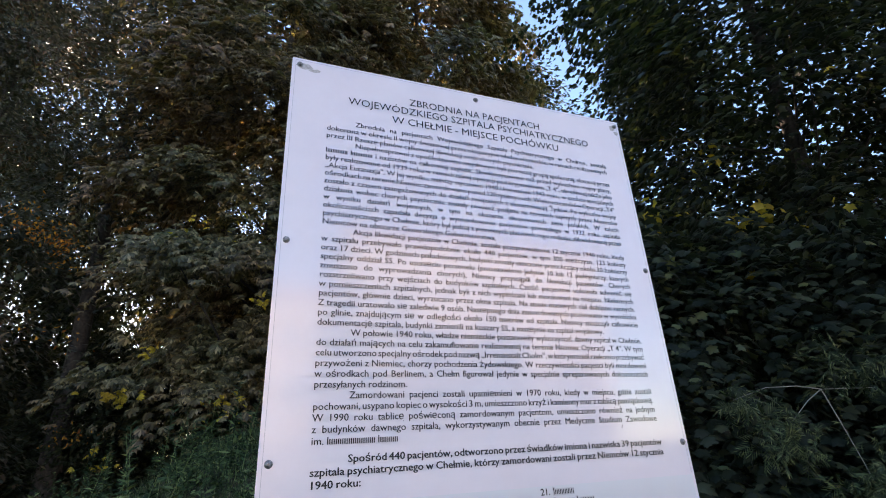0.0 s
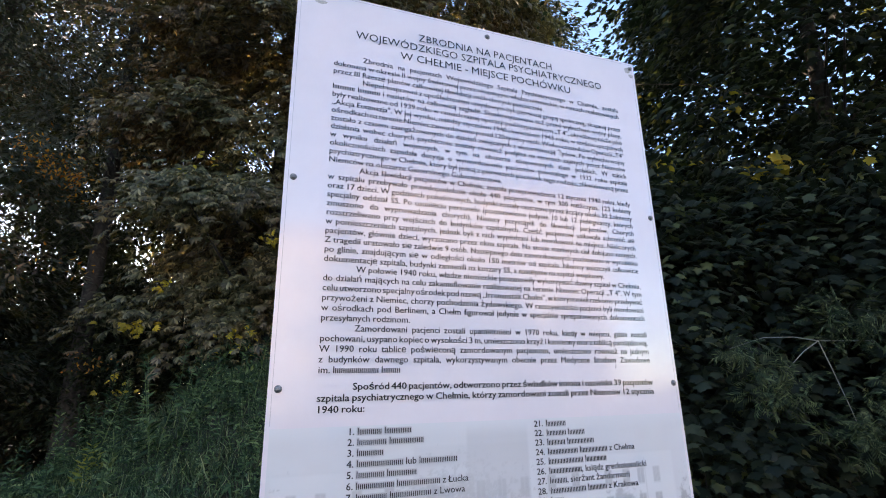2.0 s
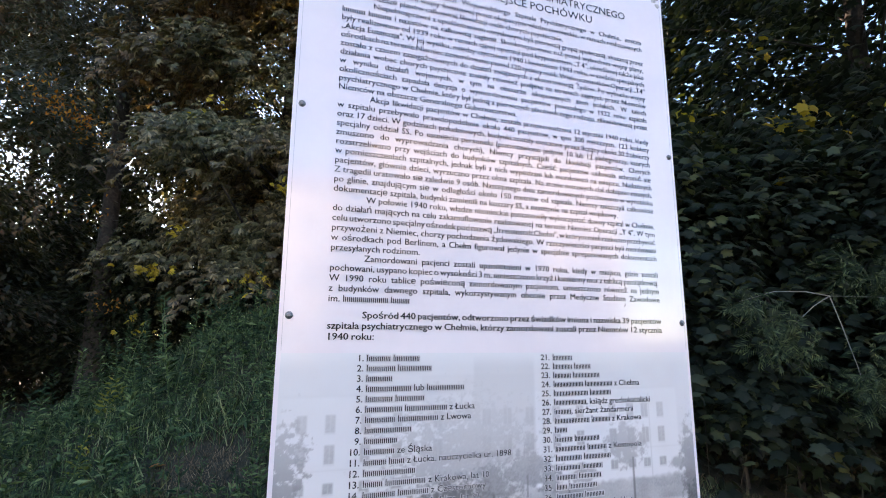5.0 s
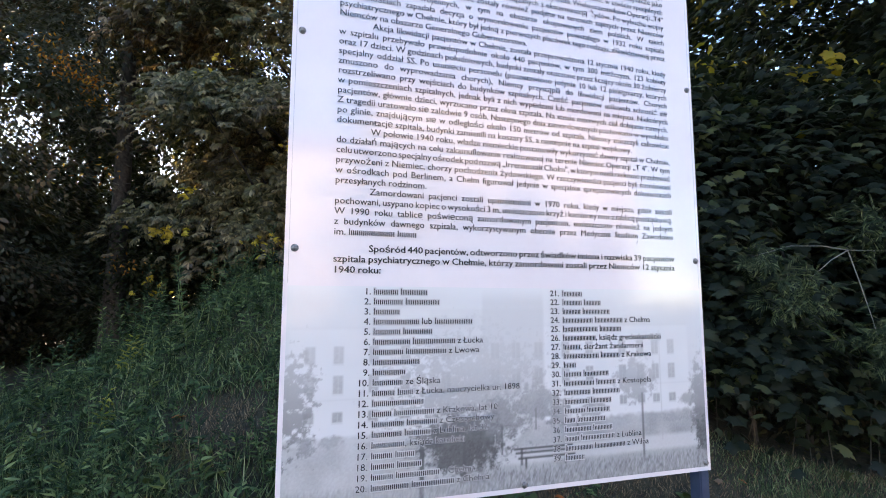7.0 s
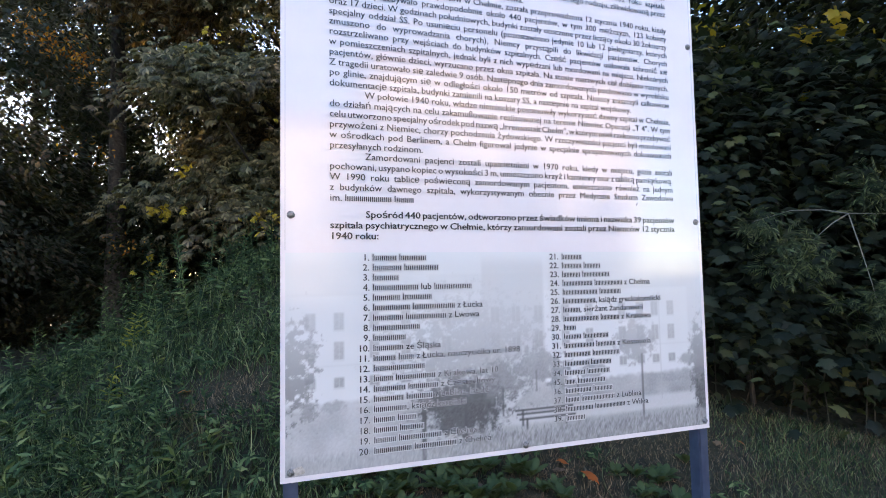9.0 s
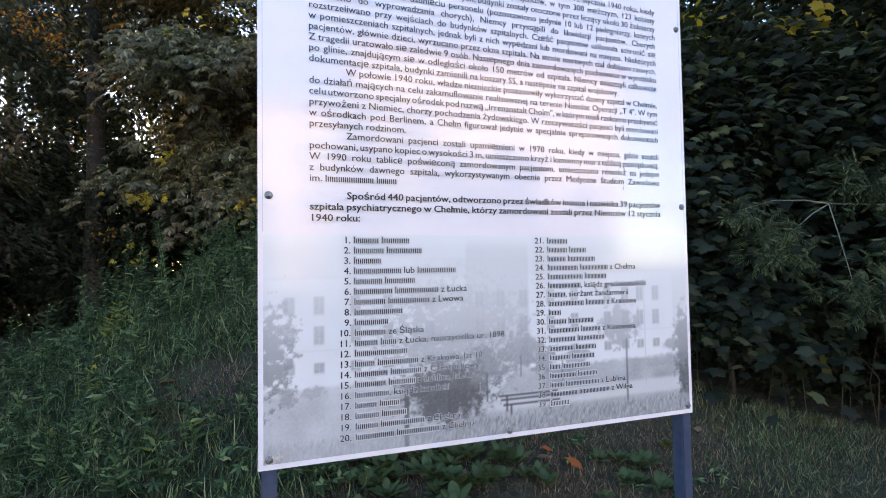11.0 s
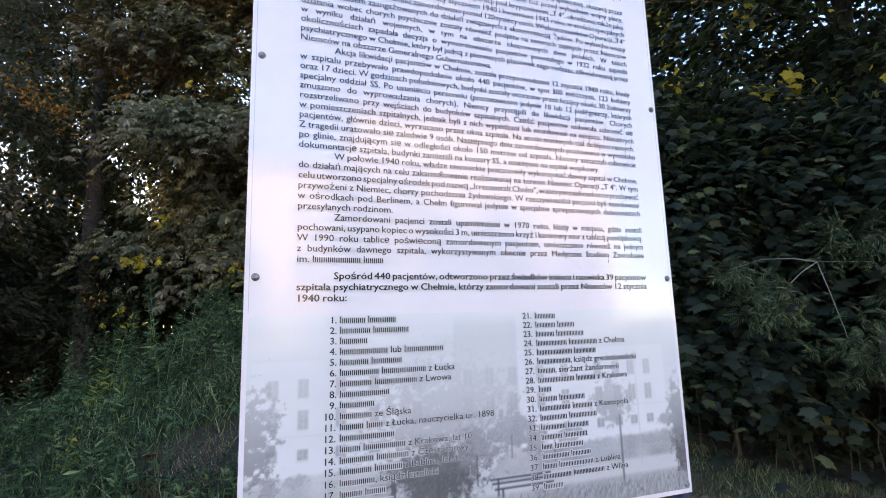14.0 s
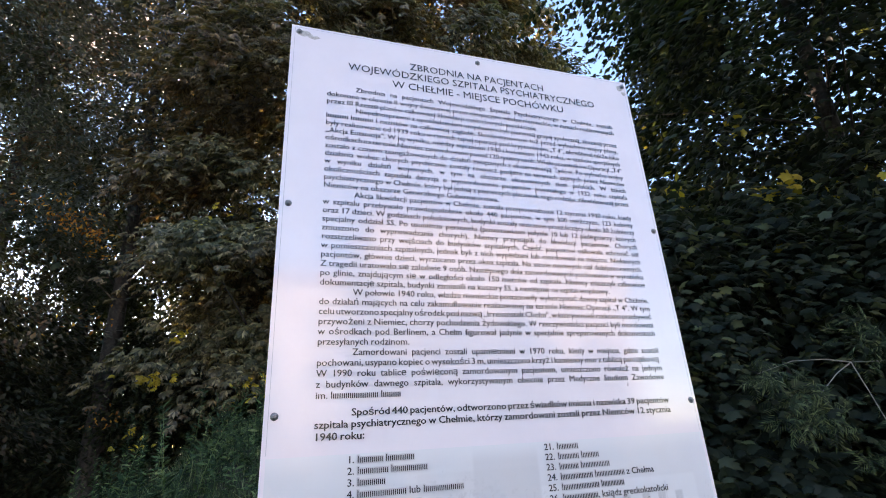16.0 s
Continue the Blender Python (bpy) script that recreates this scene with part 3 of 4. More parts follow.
def photo_tone(x, z):
    """Ink of the faded photograph: hospital, trees, lawn, path and bench, paling upwards."""
    fine = 0.6 * lattice(1, x, z, 330) + 0.4 * lattice(2, x, z, 700)
    mid, broad = lattice(3, x, z, 110), lattice(4, x, z, 28)
    t = np.full_like(x, 0.68) - 0.05 * broad

    def lay(mask, tone):
        return t * (1 - mask) + tone * mask
    t = lay(patch(x, z, -0.476, 0.436, 1.20, 1.424, 0.004), 0.70 + 0.04 * broad)
    t = lay(patch(x, z, -0.476, 0.436, 1.421, 1.426, 0.003) * 0.35, 0.50)
    t = lay(patch(x, z, -0.206, 0.053, 1.20, 1.460, 0.004) * 0.5, 0.46)
    t = lay(patch(x, z, -0.091, 0.052, 1.20, 1.502, 0.004) * (0.30 + 0.25 * step(1.33, 1.45, z)), 0.34)
    for wx in (-0.439, -0.386, -0.318, -0.255, -0.170, -0.062, -0.014, 0.039, 0.105, 0.165, 0.251, 0.300, 0.341, 0.386):
        for wz, wh in ((1.356, 0.033), (1.300, 0.034), (1.247, 0.019)):
            hole = patch(x, z, wx - 0.0095, wx + 0.0095, wz, wz + wh, 0.002)
            t = lay(hole * (0.55 + 0.35 * fine), 0.24)
            t = lay(patch(x, z, wx - 0.0008, wx + 0.0008, wz, wz + wh, 0.0012) * 0.6, 0.58)
            t = lay(patch(x, z, wx - 0.011, wx + 0.011, wz - 0.003, wz - 0.001, 0.0015) * 0.4, 0.45)
    t = lay(patch(x, z, -0.476, 0.436, 1.287, 1.290, 0.002) * 0.25, 0.45)
    lawn = 1 - step(1.214, 1.226, z + 0.006 * (mid - 0.5) - 0.02 * (x > 0.1) * (x - 0.1))
    t = lay(lawn, 0.44 - 0.10 * step(-0.3, 0.1, x) + 0.14 * broad + 0.10 * (fine - 0.5))
    lane = 0.018 * (x - 0.1)
    t = lay(patch(x, z - lane * 0.2, -0.10, 0.6, 1.140, 1.172, 0.006) * (1 - step(-0.02, -0.10, x)), 0.58 + 0.06 * (fine - 0.5))
    t = lay(patch(x - 1.1 * (z - 1.2), z, -0.05, 0.0, 1.165, 1.218, 0.006), 0.58)
    t = lay(patch(x, z, -0.47, -0.22, 1.207, 1.214, 0.003) * 0.7, 0.60)
    for cx, cz, rx, rz, tone, gap in ((-0.470, 1.290, 0.044, 0.090, 0.16, 0.9), (-0.110, 1.300, 0.165, 0.120, 0.34, 0.8), (-0.135, 1.190, 0.115, 0.072, 0.07, 0.4), (-0.045, 1.235, 0.05, 0.05, 0.22, 0.5),
                                      (0.035, 1.262, 0.062, 0.050, 0.26, 0.5), (0.085, 1.235, 0.03, 0.03, 0.3, 0.4), (0.285, 1.300, 0.058, 0.055, 0.30, 0.5), (0.470, 1.225, 0.034, 0.125, 0.16, 0.6), (0.478, 1.16, 0.03, 0.06, 0.12, 0.4),
                                      (-0.400, 1.212, 0.030, 0.012, 0.38, 0.5), (-0.445, 1.207, 0.02, 0.022, 0.3, 0.5), (0.432, 1.248, 0.032, 0.018, 0.28, 0.4), (0.170, 1.24, 0.04, 0.02, 0.35, 0.4), (0.39, 1.21, 0.05, 0.012, 0.35, 0.3)):
        d = np.hypot((x - cx) / rx, (z - cz) / rz)
        d = d + gap * (mid - 0.5) * 1.3 + 1.1 * gap * (fine - 0.5)
        t = lay((1 - step(0.55, 1.05, d)) * (0.70 + 0.30 * fine), tone + 0.16 * (fine - 0.4))
    for x0, x1, z0, z1 in ((-0.2245, -0.215, 1.09, 1.20), (-0.134, -0.128, 1.13, 1.22), (-0.05, -0.046, 1.16, 1.22), (0.029, 0.032, 1.205, 1.25), (0.299, 0.304, 1.122, 1.27), (0.130, 0.133, 1.19, 1.24)):
        t = lay(patch(x, z, x0, x1, z0, z1, 0.0018) * 0.85, 0.12)
    t = lay(patch(x, z, 0.3525, 0.3555, 1.162, 1.41, 0.0015) * 0.6, 0.45)
    for x0, x1, z0, z1 in ((-0.022, 0.118, 1.166, 1.171), (-0.018, 0.120, 1.158, 1.163), (-0.012, 0.124, 1.147, 1.152), (0.004, 0.009, 1.126, 1.15), (-0.006, -0.001, 1.135, 1.17), (0.098, 0.102, 1.13, 1.15)):
        t = lay(patch(x, z, x0, x1, z0, z1, 0.0018) * 0.9, 0.10)
    streak = 0.5 * lattice(7, x + 0.2 * z, z * 0.25, 600) + 0.5 * lattice(8, x - 0.3 * z, z * 0.3, 380)
    tall = 1 - step(1.108, 1.132, z + 0.02 * (streak - 0.5) - 0.010 * (x > -0.1))
    t = lay(tall * (0.45 + 0.5 * step(-0.3, 0.0, x)), 0.16 + 0.34 * streak)
    pale = step(1.15, 1.45, z) * 0.62 + 0.38 * step(1.47, 1.506, z)
    return t * (1 - pale) + 0.755 * pale


M_PHOTO, _n, _l, _b = material("photo_ink", 0.10, 0.0, 0.5)
_a = _n.new("ShaderNodeVertexColor")
_a.layer_name = "photo_ink"
_l.new(_a.outputs["Color"], _b.inputs["Base Color"])
_b.inputs["IOR"].default_value = 1.65
px, pz = np.linspace(-0.484, 0.479, 440), np.linspace(1.091, 1.505, 190)
PX, PZ = np.meshgrid(px, pz)
idx = np.arange(PX.size).reshape(PX.shape)
quad = np.stack([idx[:-1, :-1], idx[:-1, 1:], idx[1:, 1:], idx[1:, :-1]], -1).reshape(-1, 4)
photo = arrays("printed_photo", np.stack([PX, np.full_like(PX, -0.0005), PZ], -1).reshape(-1, 3), np.concatenate([quad[:, [0, 1, 2]], quad[:, [0, 2, 3]]]), M_PHOTO, panel, "faded grey photograph of a hospital with lawn and bench")
ink = np.clip(photo_tone(PX, PZ), 0.03, 0.8).ravel()
layer = photo.data.color_attributes.new("photo_ink", "FLOAT_COLOR", "POINT")
layer.data.foreach_set("color", np.stack([ink * 0.96, ink * 0.99, ink * 1.015, np.ones_like(ink)], 1).astype(np.float32).ravel())


def blot(x, z, r, seed, stretch=1.0):
    q = np.random.default_rng(seed)
    return [(x + r * stretch * q.uniform(0.5, 1.2) * math.cos(a), z + r * q.uniform(0.5, 1.2) * math.sin(a)) for a in np.linspace(0, 6.0, 11)]


flat("stain", [blot(-0.462, 2.490, 0.012, 1, 1.8), blot(-0.438, 2.482, 0.006, 2, 3.0)], M_STAIN, 0.0002, label="grey stain by a bolt")
flat("stain", [blot(0.464, 2.489, 0.012, 3, 1.2), blot(0.474, 2.470, 0.008, 4)], M_STAIN, 0.0002, label="grey stain by a bolt")
flat("stain", [blot(-0.461, 1.101, 0.010, 6, 1.4)], M_STAIN, 0.0018, label="grey stain by a bolt")
flat("scratch", [[(0.3015, 1.614), (0.303, 1.6135), (0.305, 1.6205), (0.304, 1.621)]], M_INK, 0.0018)

M_EDGE = print_material("film_edge", [(0.3, (0.44, 0.43, 0.46)), (0.7, (0.60, 0.59, 0.62))], 30)
for strip in (rect(-0.4850, -0.4840, 1.51, 2.507), rect(0.4790, 0.4800, 1.51, 2.507), rect(-0.484, 0.479, 2.5065, 2.5075)):
    flat("film_edge", [strip], M_EDGE, 0.0003, label="grey edge of the printed film")

# ---- trees ----
def column(u):
    """A crown that is broad below and narrows early."""
    return max(0.15, 1.0 - 0.12 * abs(u - 0.3) / 0.3 if u < 0.42 else 0.95 - 1.15 * (u - 0.42))


tree(11, (-0.6, 10.6, 0.6), "chestnut_tree", "horse chestnut with drooping olive and browning leaves", 20.0, 2.3, 3.9, 0.24, PALMATE, M_CHESTNUT, 1190, 58, 0.36, 0.30, 0.150, 0.55, 44, egg, 0.30, "chestnut trees", 0.5)
tree(12, (3.5, 11.6, 0.6), "chestnut_tree", "horse chestnut with dark drooping leaves behind the mound", 21.0, 1.5, 4.9, 0.24, PALMATE, M_CHESTNUT, 1190, 46, 0.42, 0.30, 0.175, 0.55, 34, egg, 0.35, "chestnut trees", 0.3)
tree(13, (-8.2, 10.6, 0.0), "linden_tree", "dark broadleaf tree with rusty orange autumn boughs", 24.0, 2.2, 5.0, 0.24, OVATE, M_LINDEN, 980, 80, 0.46, 0.5, 0.135, 0.5, 40, egg, 0.3)
tree(16, (-4.45, 12.2, 0.0), "linden_tree", "tall linden with a bare dark trunk and thin crown", 24.0, 5.8, 3.6, 0.21, OVATE, M_LINDEN, 630, 70, 0.46, 0.5, 0.14, 0.5, 40, egg, 0.3, gaps=((-4.1, 11.6, 12.4, 1.3), (-3.8, 9.6, 11.0, 1.0), (-4.0, 10.4, 5.6, 0.9)))
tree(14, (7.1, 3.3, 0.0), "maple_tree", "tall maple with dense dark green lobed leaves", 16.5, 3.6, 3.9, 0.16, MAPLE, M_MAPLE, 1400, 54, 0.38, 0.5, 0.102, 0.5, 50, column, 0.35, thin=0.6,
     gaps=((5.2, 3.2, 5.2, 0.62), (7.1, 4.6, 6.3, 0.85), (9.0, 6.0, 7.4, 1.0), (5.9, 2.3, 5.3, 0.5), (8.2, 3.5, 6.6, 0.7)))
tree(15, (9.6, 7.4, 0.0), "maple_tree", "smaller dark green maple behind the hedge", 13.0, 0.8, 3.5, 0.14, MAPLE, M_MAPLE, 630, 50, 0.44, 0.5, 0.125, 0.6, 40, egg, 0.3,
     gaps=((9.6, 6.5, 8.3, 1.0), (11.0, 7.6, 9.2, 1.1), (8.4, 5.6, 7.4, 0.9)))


def sapling(seed, x, y, h, r):
    tree(seed, (x, y, float(ground_z(x, y))), "maple_sapling", "leafy young maple in a dark hedge", h, 0.78, r, 0.025, MAPLE, M_MAPLE, 140, 26, 0.25, 0.5, 0.100, 0.6, 14, egg, 0.3, "maple saplings in the hedge")


for k, (x, y, h, r) in enumerate([(2.8, 3.9, 3.4, 0.8), (3.6, 3.3, 3.6, 0.85), (4.5, 2.8, 3.8, 0.85), (5.2, 2.1, 3.7, 0.85), (5.7, 1.1, 3.5, 0.9), (4.9, 4.2, 4.5, 1.1), (6.0, 2.6, 4.8, 1.2), (2.3, 3.75, 1.7, 0.6), (2.95, 3.3, 1.6, 0.6), (3.75, 2.75, 1.5, 0.55)]):
    sapling(30 + k, x, y, h, r)
def sunny_boughs(owner, spots, shape, size, seed, mat=M_YELLOW, name="yellow_leaves", label="scattered yellow leaves with sunlight put into their colour"):
    """Boughs of turned leaves with sunlight put into their colour, part of their tree's crown: x, y, z, leaves, spread.
    """
    q = np.random.default_rng(seed)
    made = []
    for x, y, z, count, spread in spots:
        p = np.array((x, y, z)) - np.array(owner.location) + q.normal(size=(count, 3)) * np.array([spread, spread, spread * 0.5])
        tip = q.normal(size=(count, 3)) + np.array([0, -0.4, -0.5])
        made.append(scatter(shape, p, tip, q.normal(size=(count, 3)) * 0.5 + np.array([0, -0.6, 0.8]), size * q.uniform(0.6, 1.2, count)))
    tagged(arrays(name, *join(made), mat, owner), label, kind="stuff")


sunny_boughs(bpy.data.objects["chestnut_tree"], [(-2.55, 7.9, 2.6, 26, 0.16), (-2.1, 7.9, 3.3, 8, 0.12), (-1.0, 7.8, 2.4, 16, 0.30), (-2.7, 8.1, 1.7, 9, 0.15), (-0.6, 7.3, 4.0, 12, 0.12), (-1.6, 7.4, 5.2, 14, 0.3)], PALMATE, 0.095, 1)
sunny_boughs(bpy.data.objects["maple_tree"], [(4.6, 2.5, 3.85, 26, 0.15), (3.9, 3.15, 4.1, 16, 0.16), (4.9, 2.8, 3.3, 8, 0.25), (4.7, 2.9, 4.9, 14, 0.22), (5.3, 2.2, 3.7, 8, 0.3), (5.5, 4.5, 4.1, 16, 0.25)], MAPLE, 0.085, 6)
sunny_boughs(bpy.data.objects["linden_tree"], [(-3.45, 7.0, 4.65, 120, 0.17), (-3.75, 7.0, 4.85, 110, 0.22), (-4.2, 7.1, 5.1, 70, 0.28), (-3.3, 7.2, 4.40, 30, 0.14), (-4.4, 12.2, 13.6, 260, 0.55), (-4.0, 12.0, 12.9, 120, 0.35), (-3.45, 7.3, 3.4, 30, 0.25), (-5.0, 7.0, 4.2, 50, 0.35), (-3.1, 8.0, 2.05, 40, 0.2)],
             OVATE, 0.07, 9, M_ORANGE, "orange_leaves", "boughs of rusty orange leaves lightened as if sunlit")
FAR = tree(20, (-3.0, 19.0, 0), "far_tree", "distant broadleaf tree against the sky", 22.0, 1.0, 4.6, 0.25, OVATE, M_FAR, 290, 58, 0.58, 0.5, 0.27, 0.5, 14, egg, 0.3, "far trees")
# The last two, unseen behind the camera, are added to darken the panel's reflection.
for k, (x, y, s) in enumerate([(-10.0, 18.0, 0.9), (-6.6, 16.5, 0.85), (-3.8, 16.2, 0.7), (-8.8, 18.5, 0.62), (-7.0, 20.0, 0.60), (-2.4, 18.5, 0.50), (-8.4, 14.4, 0.94), (14.5, 12.0, 0.48), (3.0, 20.0, 1.0), (8.0, 17.5, 0.95), (10.6, 15.6, 0.90), (15.5, 9.0, 0.45), (15.0, 4.0, 0.42), (-16.0, 13.0, 0.7), (12.5, -1.5, 0.6), (-14.0, 6.0, 0.8), (33.0, -29.0, 1.0), (41.0, -25.0, 0.9)]):
    copy_thing(FAR, pose(x, y, 0, 0, 0, 67 * k + 20) @ Matrix.Scale(s, 4))

# ---- growth on mound and ground ----
def strew(seed, count, xr, yr, keep):
    q = np.random.default_rng(seed)
    x, y = q.uniform(*xr, count), q.uniform(*yr, count)
    m = keep(x, y, q.random(count))
    return q, np.stack([x[m], y[m], ground_z(x[m], y[m])], 1)


def tufted(x, y):
    return 0.5 + 0.5 * np.sin(2.3 * x + 1.1 * np.sin(1.7 * y)) * np.sin(2.9 * y + 0.6 * x)


BLADE = (np.array([(-0.5, 0, 0), (0.5, 0, 0), (-0.35, 0.5, 0.05), (0.35, 0.5, 0.05), (0, 1.0, 0.28)]) * np.array([0.05, 1, 1]), np.array([(0, 1, 3), (0, 3, 2), (2, 3, 4)]))
def meadow(seed, count, xr, yr, keep, lo, hi, mat, name, label):
    q, at = strew(seed, count, xr, yr, keep)
    lean = q.normal(size=(len(at), 3)) * np.array([0.5, 0.5, 0]) + np.array([0, 0, 1.0])
    tuft = 0.6 + 0.6 * tufted(at[:, 0], at[:, 1])
    g = arrays(name, *scatter(BLADE, at, lean, q.normal(size=(len(at), 3)), tuft * q.uniform(lo, hi, len(at))), mat)
    return tagged(g, label, "grass", kind="stuff")


BARE = ((-0.95, 3.25, 0.38), (1.1, 1.7, 0.72), (1.9, 2.2, 0.8), (0.3, 1.9, 0.5))


def bare(x, y):
    return np.max([np.exp(-((x - a) ** 2 + (y - b) ** 2) / (r * r)) for a, b, r in BARE], 0)


meadow(51, 70000, (-5.6, 0.9), (0.6, 8.0), lambda x, y, r: (r < 0.45 + 0.55 * tufted(x, y)) & (r > 1.1 * bare(x, y)) & (y > 0.4 - 0.9 * (x + 1.2)), 0.07, 0.21, M_GRASS, "grass", "uneven dull green grass on the mound")
meadow(52, 130000, (0.2, 6.0), (0.5, 4.6), lambda x, y, r: (r < 0.5 + 0.5 * tufted(2 * x, 2 * y)) & (r > 1.0 * bare(x, y)) & (y < 2.75 - 0.55 * (x - 3) + 0.4 * (r - 0.5)) & (r > 0.35 * np.clip((x - 2.6) / 1.6, 0, 1)), 0.03, 0.10, M_GRASS, "short_grass", "short mown grass under the trees")
meadow(53, 110000, (-1.6, 5.4), (0.8, 4.2), lambda x, y, r: r < np.maximum(0.9 * bare(x, y), 0.18 * (x > 0.3) + 0.30 * np.clip((x - 2.2) / 1.6, 0, 1)) * (y < 2.9 - 0.55 * (x - 3)), 0.025, 0.075, M_STRAW, "dry_grass", "brown dry grass on bare soil")


ARCH = (np.array([(-0.5, 0, 0), (0.5, 0, 0), (-0.45, 0.35, 0.03), (0.45, 0.35, 0.03), (-0.32, 0.68, 0.16), (0.32, 0.68, 0.16), (0, 0.92, 0.40)]) * np.array([0.042, 1, 1]), np.array([(0, 1, 3), (0, 3, 2), (2, 3, 5), (2, 5, 4), (4, 5, 6)]))
q, at = strew(54, 15000, (-4.6, 1.4), (0.7, 6.6), lambda x, y, r: (r < 0.25 + 0.75 * tufted(1.3 * x + 1, 1.6 * y + 2)) & (r > 0.9 * bare(x, y)) & (y > 0.4 - 0.9 * (x + 1.2)))
lean = q.normal(size=(len(at), 3)) * np.array([1.0, 1.0, 0]) + np.array([0, 0, 1.0])
tagged(arrays("long_grass", *scatter(ARCH, at, lean, -lean * np.array([1, 1, 0]) + np.array([0.01, 0, 0.05]), q.uniform(0.10, 0.26, len(at))), M_GRASS), "long arching grass blades on the mound", "grass", kind="stuff")


def weed(seed, h):
    """A tall stem with narrow hanging leaves."""
    q = np.random.default_rng(seed)
    bend = q.normal(size=2) * 0.12 * h
    line = [(bend[0] * u * u, bend[1] * u * u, h * u) for u in np.linspace(0, 1, 5)]
    n = int(34 * h / 0.8)
    u = np.linspace(0.12, 1.0, n)
    a = np.arange(n) * 2.4 + q.normal(size=n) * 0.7
    at = np.stack([bend[0] * u * u, bend[1] * u * u, h * u], 1)
    tip = np.stack([np.cos(a), np.sin(a), 0.35 + 0.5 * u + q.normal(size=n) * 0.35], 1)
    leaves = scatter(LANCE, at, tip, np.tile((0, 0, 1.0), (n, 1)) + q.normal(size=(n, 3)) * 0.45, q.uniform(0.05, 0.17, n) * (1.15 - 0.6 * u))
    return tube(line, [0.005, 0.0045, 0.004, 0.003, 0.0015], 4), leaves


KINDS = []
for k in range(5):
    w = thing("weed", "tall green weed with narrow leaves on the mound", "plant", group="weeds on the mound")
    stem, leaves = weed(70 + k, 0.55 + 0.12 * k)
    arrays("stem", *stem, M_WEED, w)
    arrays("leaves", *leaves, M_WEED, w)
    KINDS.append(w)
q, at = strew(61, 1500, (-5.4, 0.8), (1.9, 7.6), lambda x, y, r: (r < 0.35 + 0.5 * tufted(x + 2, y)) & (bare(x, y) < 0.4) & (np.hypot(x - 1.2, y - 7) > 1.5) & (y > 2.6 + 0.3 * x))
at = at[np.argsort(np.hypot(at[:, 0] + 0.5, at[:, 1] + 1))]
rest = []
for k, p in enumerate(at[:560]):
    m = pose(*p, q.normal() * 8, q.normal() * 8, q.random() * 360) @ Matrix.Scale(q.uniform(0.42, 0.86) if k % 6 else q.uniform(0.9, 1.15), 4)
    if k < 5:
        KINDS[k].matrix_basis = m
    elif k < 285:
        copy_thing(KINDS[k % 5], m)
    else:
        mm = np.array(m)
        for o in KINDS[k % 5].children:
            v = np.array([tuple(c.co) for c in o.data.vertices])
            rest.append((v @ mm[:3, :3].T + mm[:3, 3], np.array([tuple(pl.vertices) for pl in o.data.polygons])))
tagged(arrays("far_weeds", *join(rest), M_WEED), "tall green weeds on the mound's far slope", "plants", kind="stuff")
M_LIME = leaf_material("lime_leaf", [(0.0, (0.07, 0.09, 0.015)), (0.6, (0.16, 0.18, 0.03)), (1.0, (0.30, 0.29, 0.06))], [(0.0, (0.07, 0.10, 0.02)), (1.0, (0.20, 0.22, 0.05))], through=0.3)
for k, (x, y, h) in enumerate([(-2.10, 4.80, 0.40), (-2.02, 4.72, 0.34), (-1.93, 4.86, 0.32), (-1.95, 3.80, 0.34), (-1.88, 3.72, 0.28)]):
    w = thing("weed", "yellow-green leafy weed on the mound", "plant", (x, y, float(ground_z(x, y)) - 0.01), "yellowing weeds on the mound")
    stem, leaves = weed(90 + k, h)
    arrays("stem", *stem, M_WEED, w)
    arrays("leaves", *leaves, M_LIME, w)
DOCK = join([blade(1.0, 0.42, 0.25, 0.05, 1.05 * k, 0.5) for k in range(6)])
q, at = strew(62, 9000, (-4.5, 3.0), (0.5, 6), lambda x, y, r: (r < 0.30 + 0.4 * tufted(1.7 * x + 3, 1.4 * y)) & (r > 0.55 * bare(x, y)) & (x < 2.3))
n = len(at)
tip = np.column_stack([q.normal(size=(n, 2)), np.zeros(n)])
low = arrays("broadleaf_plants", *scatter(DOCK, at + np.column_stack([np.zeros((n, 2)), q.uniform(0.03, 0.16, n)]), tip + np.array([0, 0, 0.25]), np.array([0, 0, 1.0]) + q.normal(size=(n, 3)) * 0.35, q.uniform(0.03, 0.075, n) * np.where(at[:, 0] > 0.1, 0.8, 1.0)), M_WEED)
tagged(low, "low broad-leaved green plants in the grass", "plants", kind="stuff")
tagged(arrays("tree_stem", *tube([(4.15, 1.62, -0.1), (4.17, 1.63, 0.5), (4.13, 1.65, 0.95), (4.16, 1.67, 1.30)], [0.055, 0.048, 0.044, 0.030], 9), M_BARK), "slender bare trunk standing in the hedge", "trunk")

M_DOCK = leaf_material("dock_leaf", [(0.0, (0.035, 0.055, 0.022)), (0.7, (0.07, 0.105, 0.042)), (1.0, (0.14, 0.18, 0.075))], [(0.0, (0.03, 0.045, 0.02)), (1.0, (0.09, 0.10, 0.045))], through=0.15)


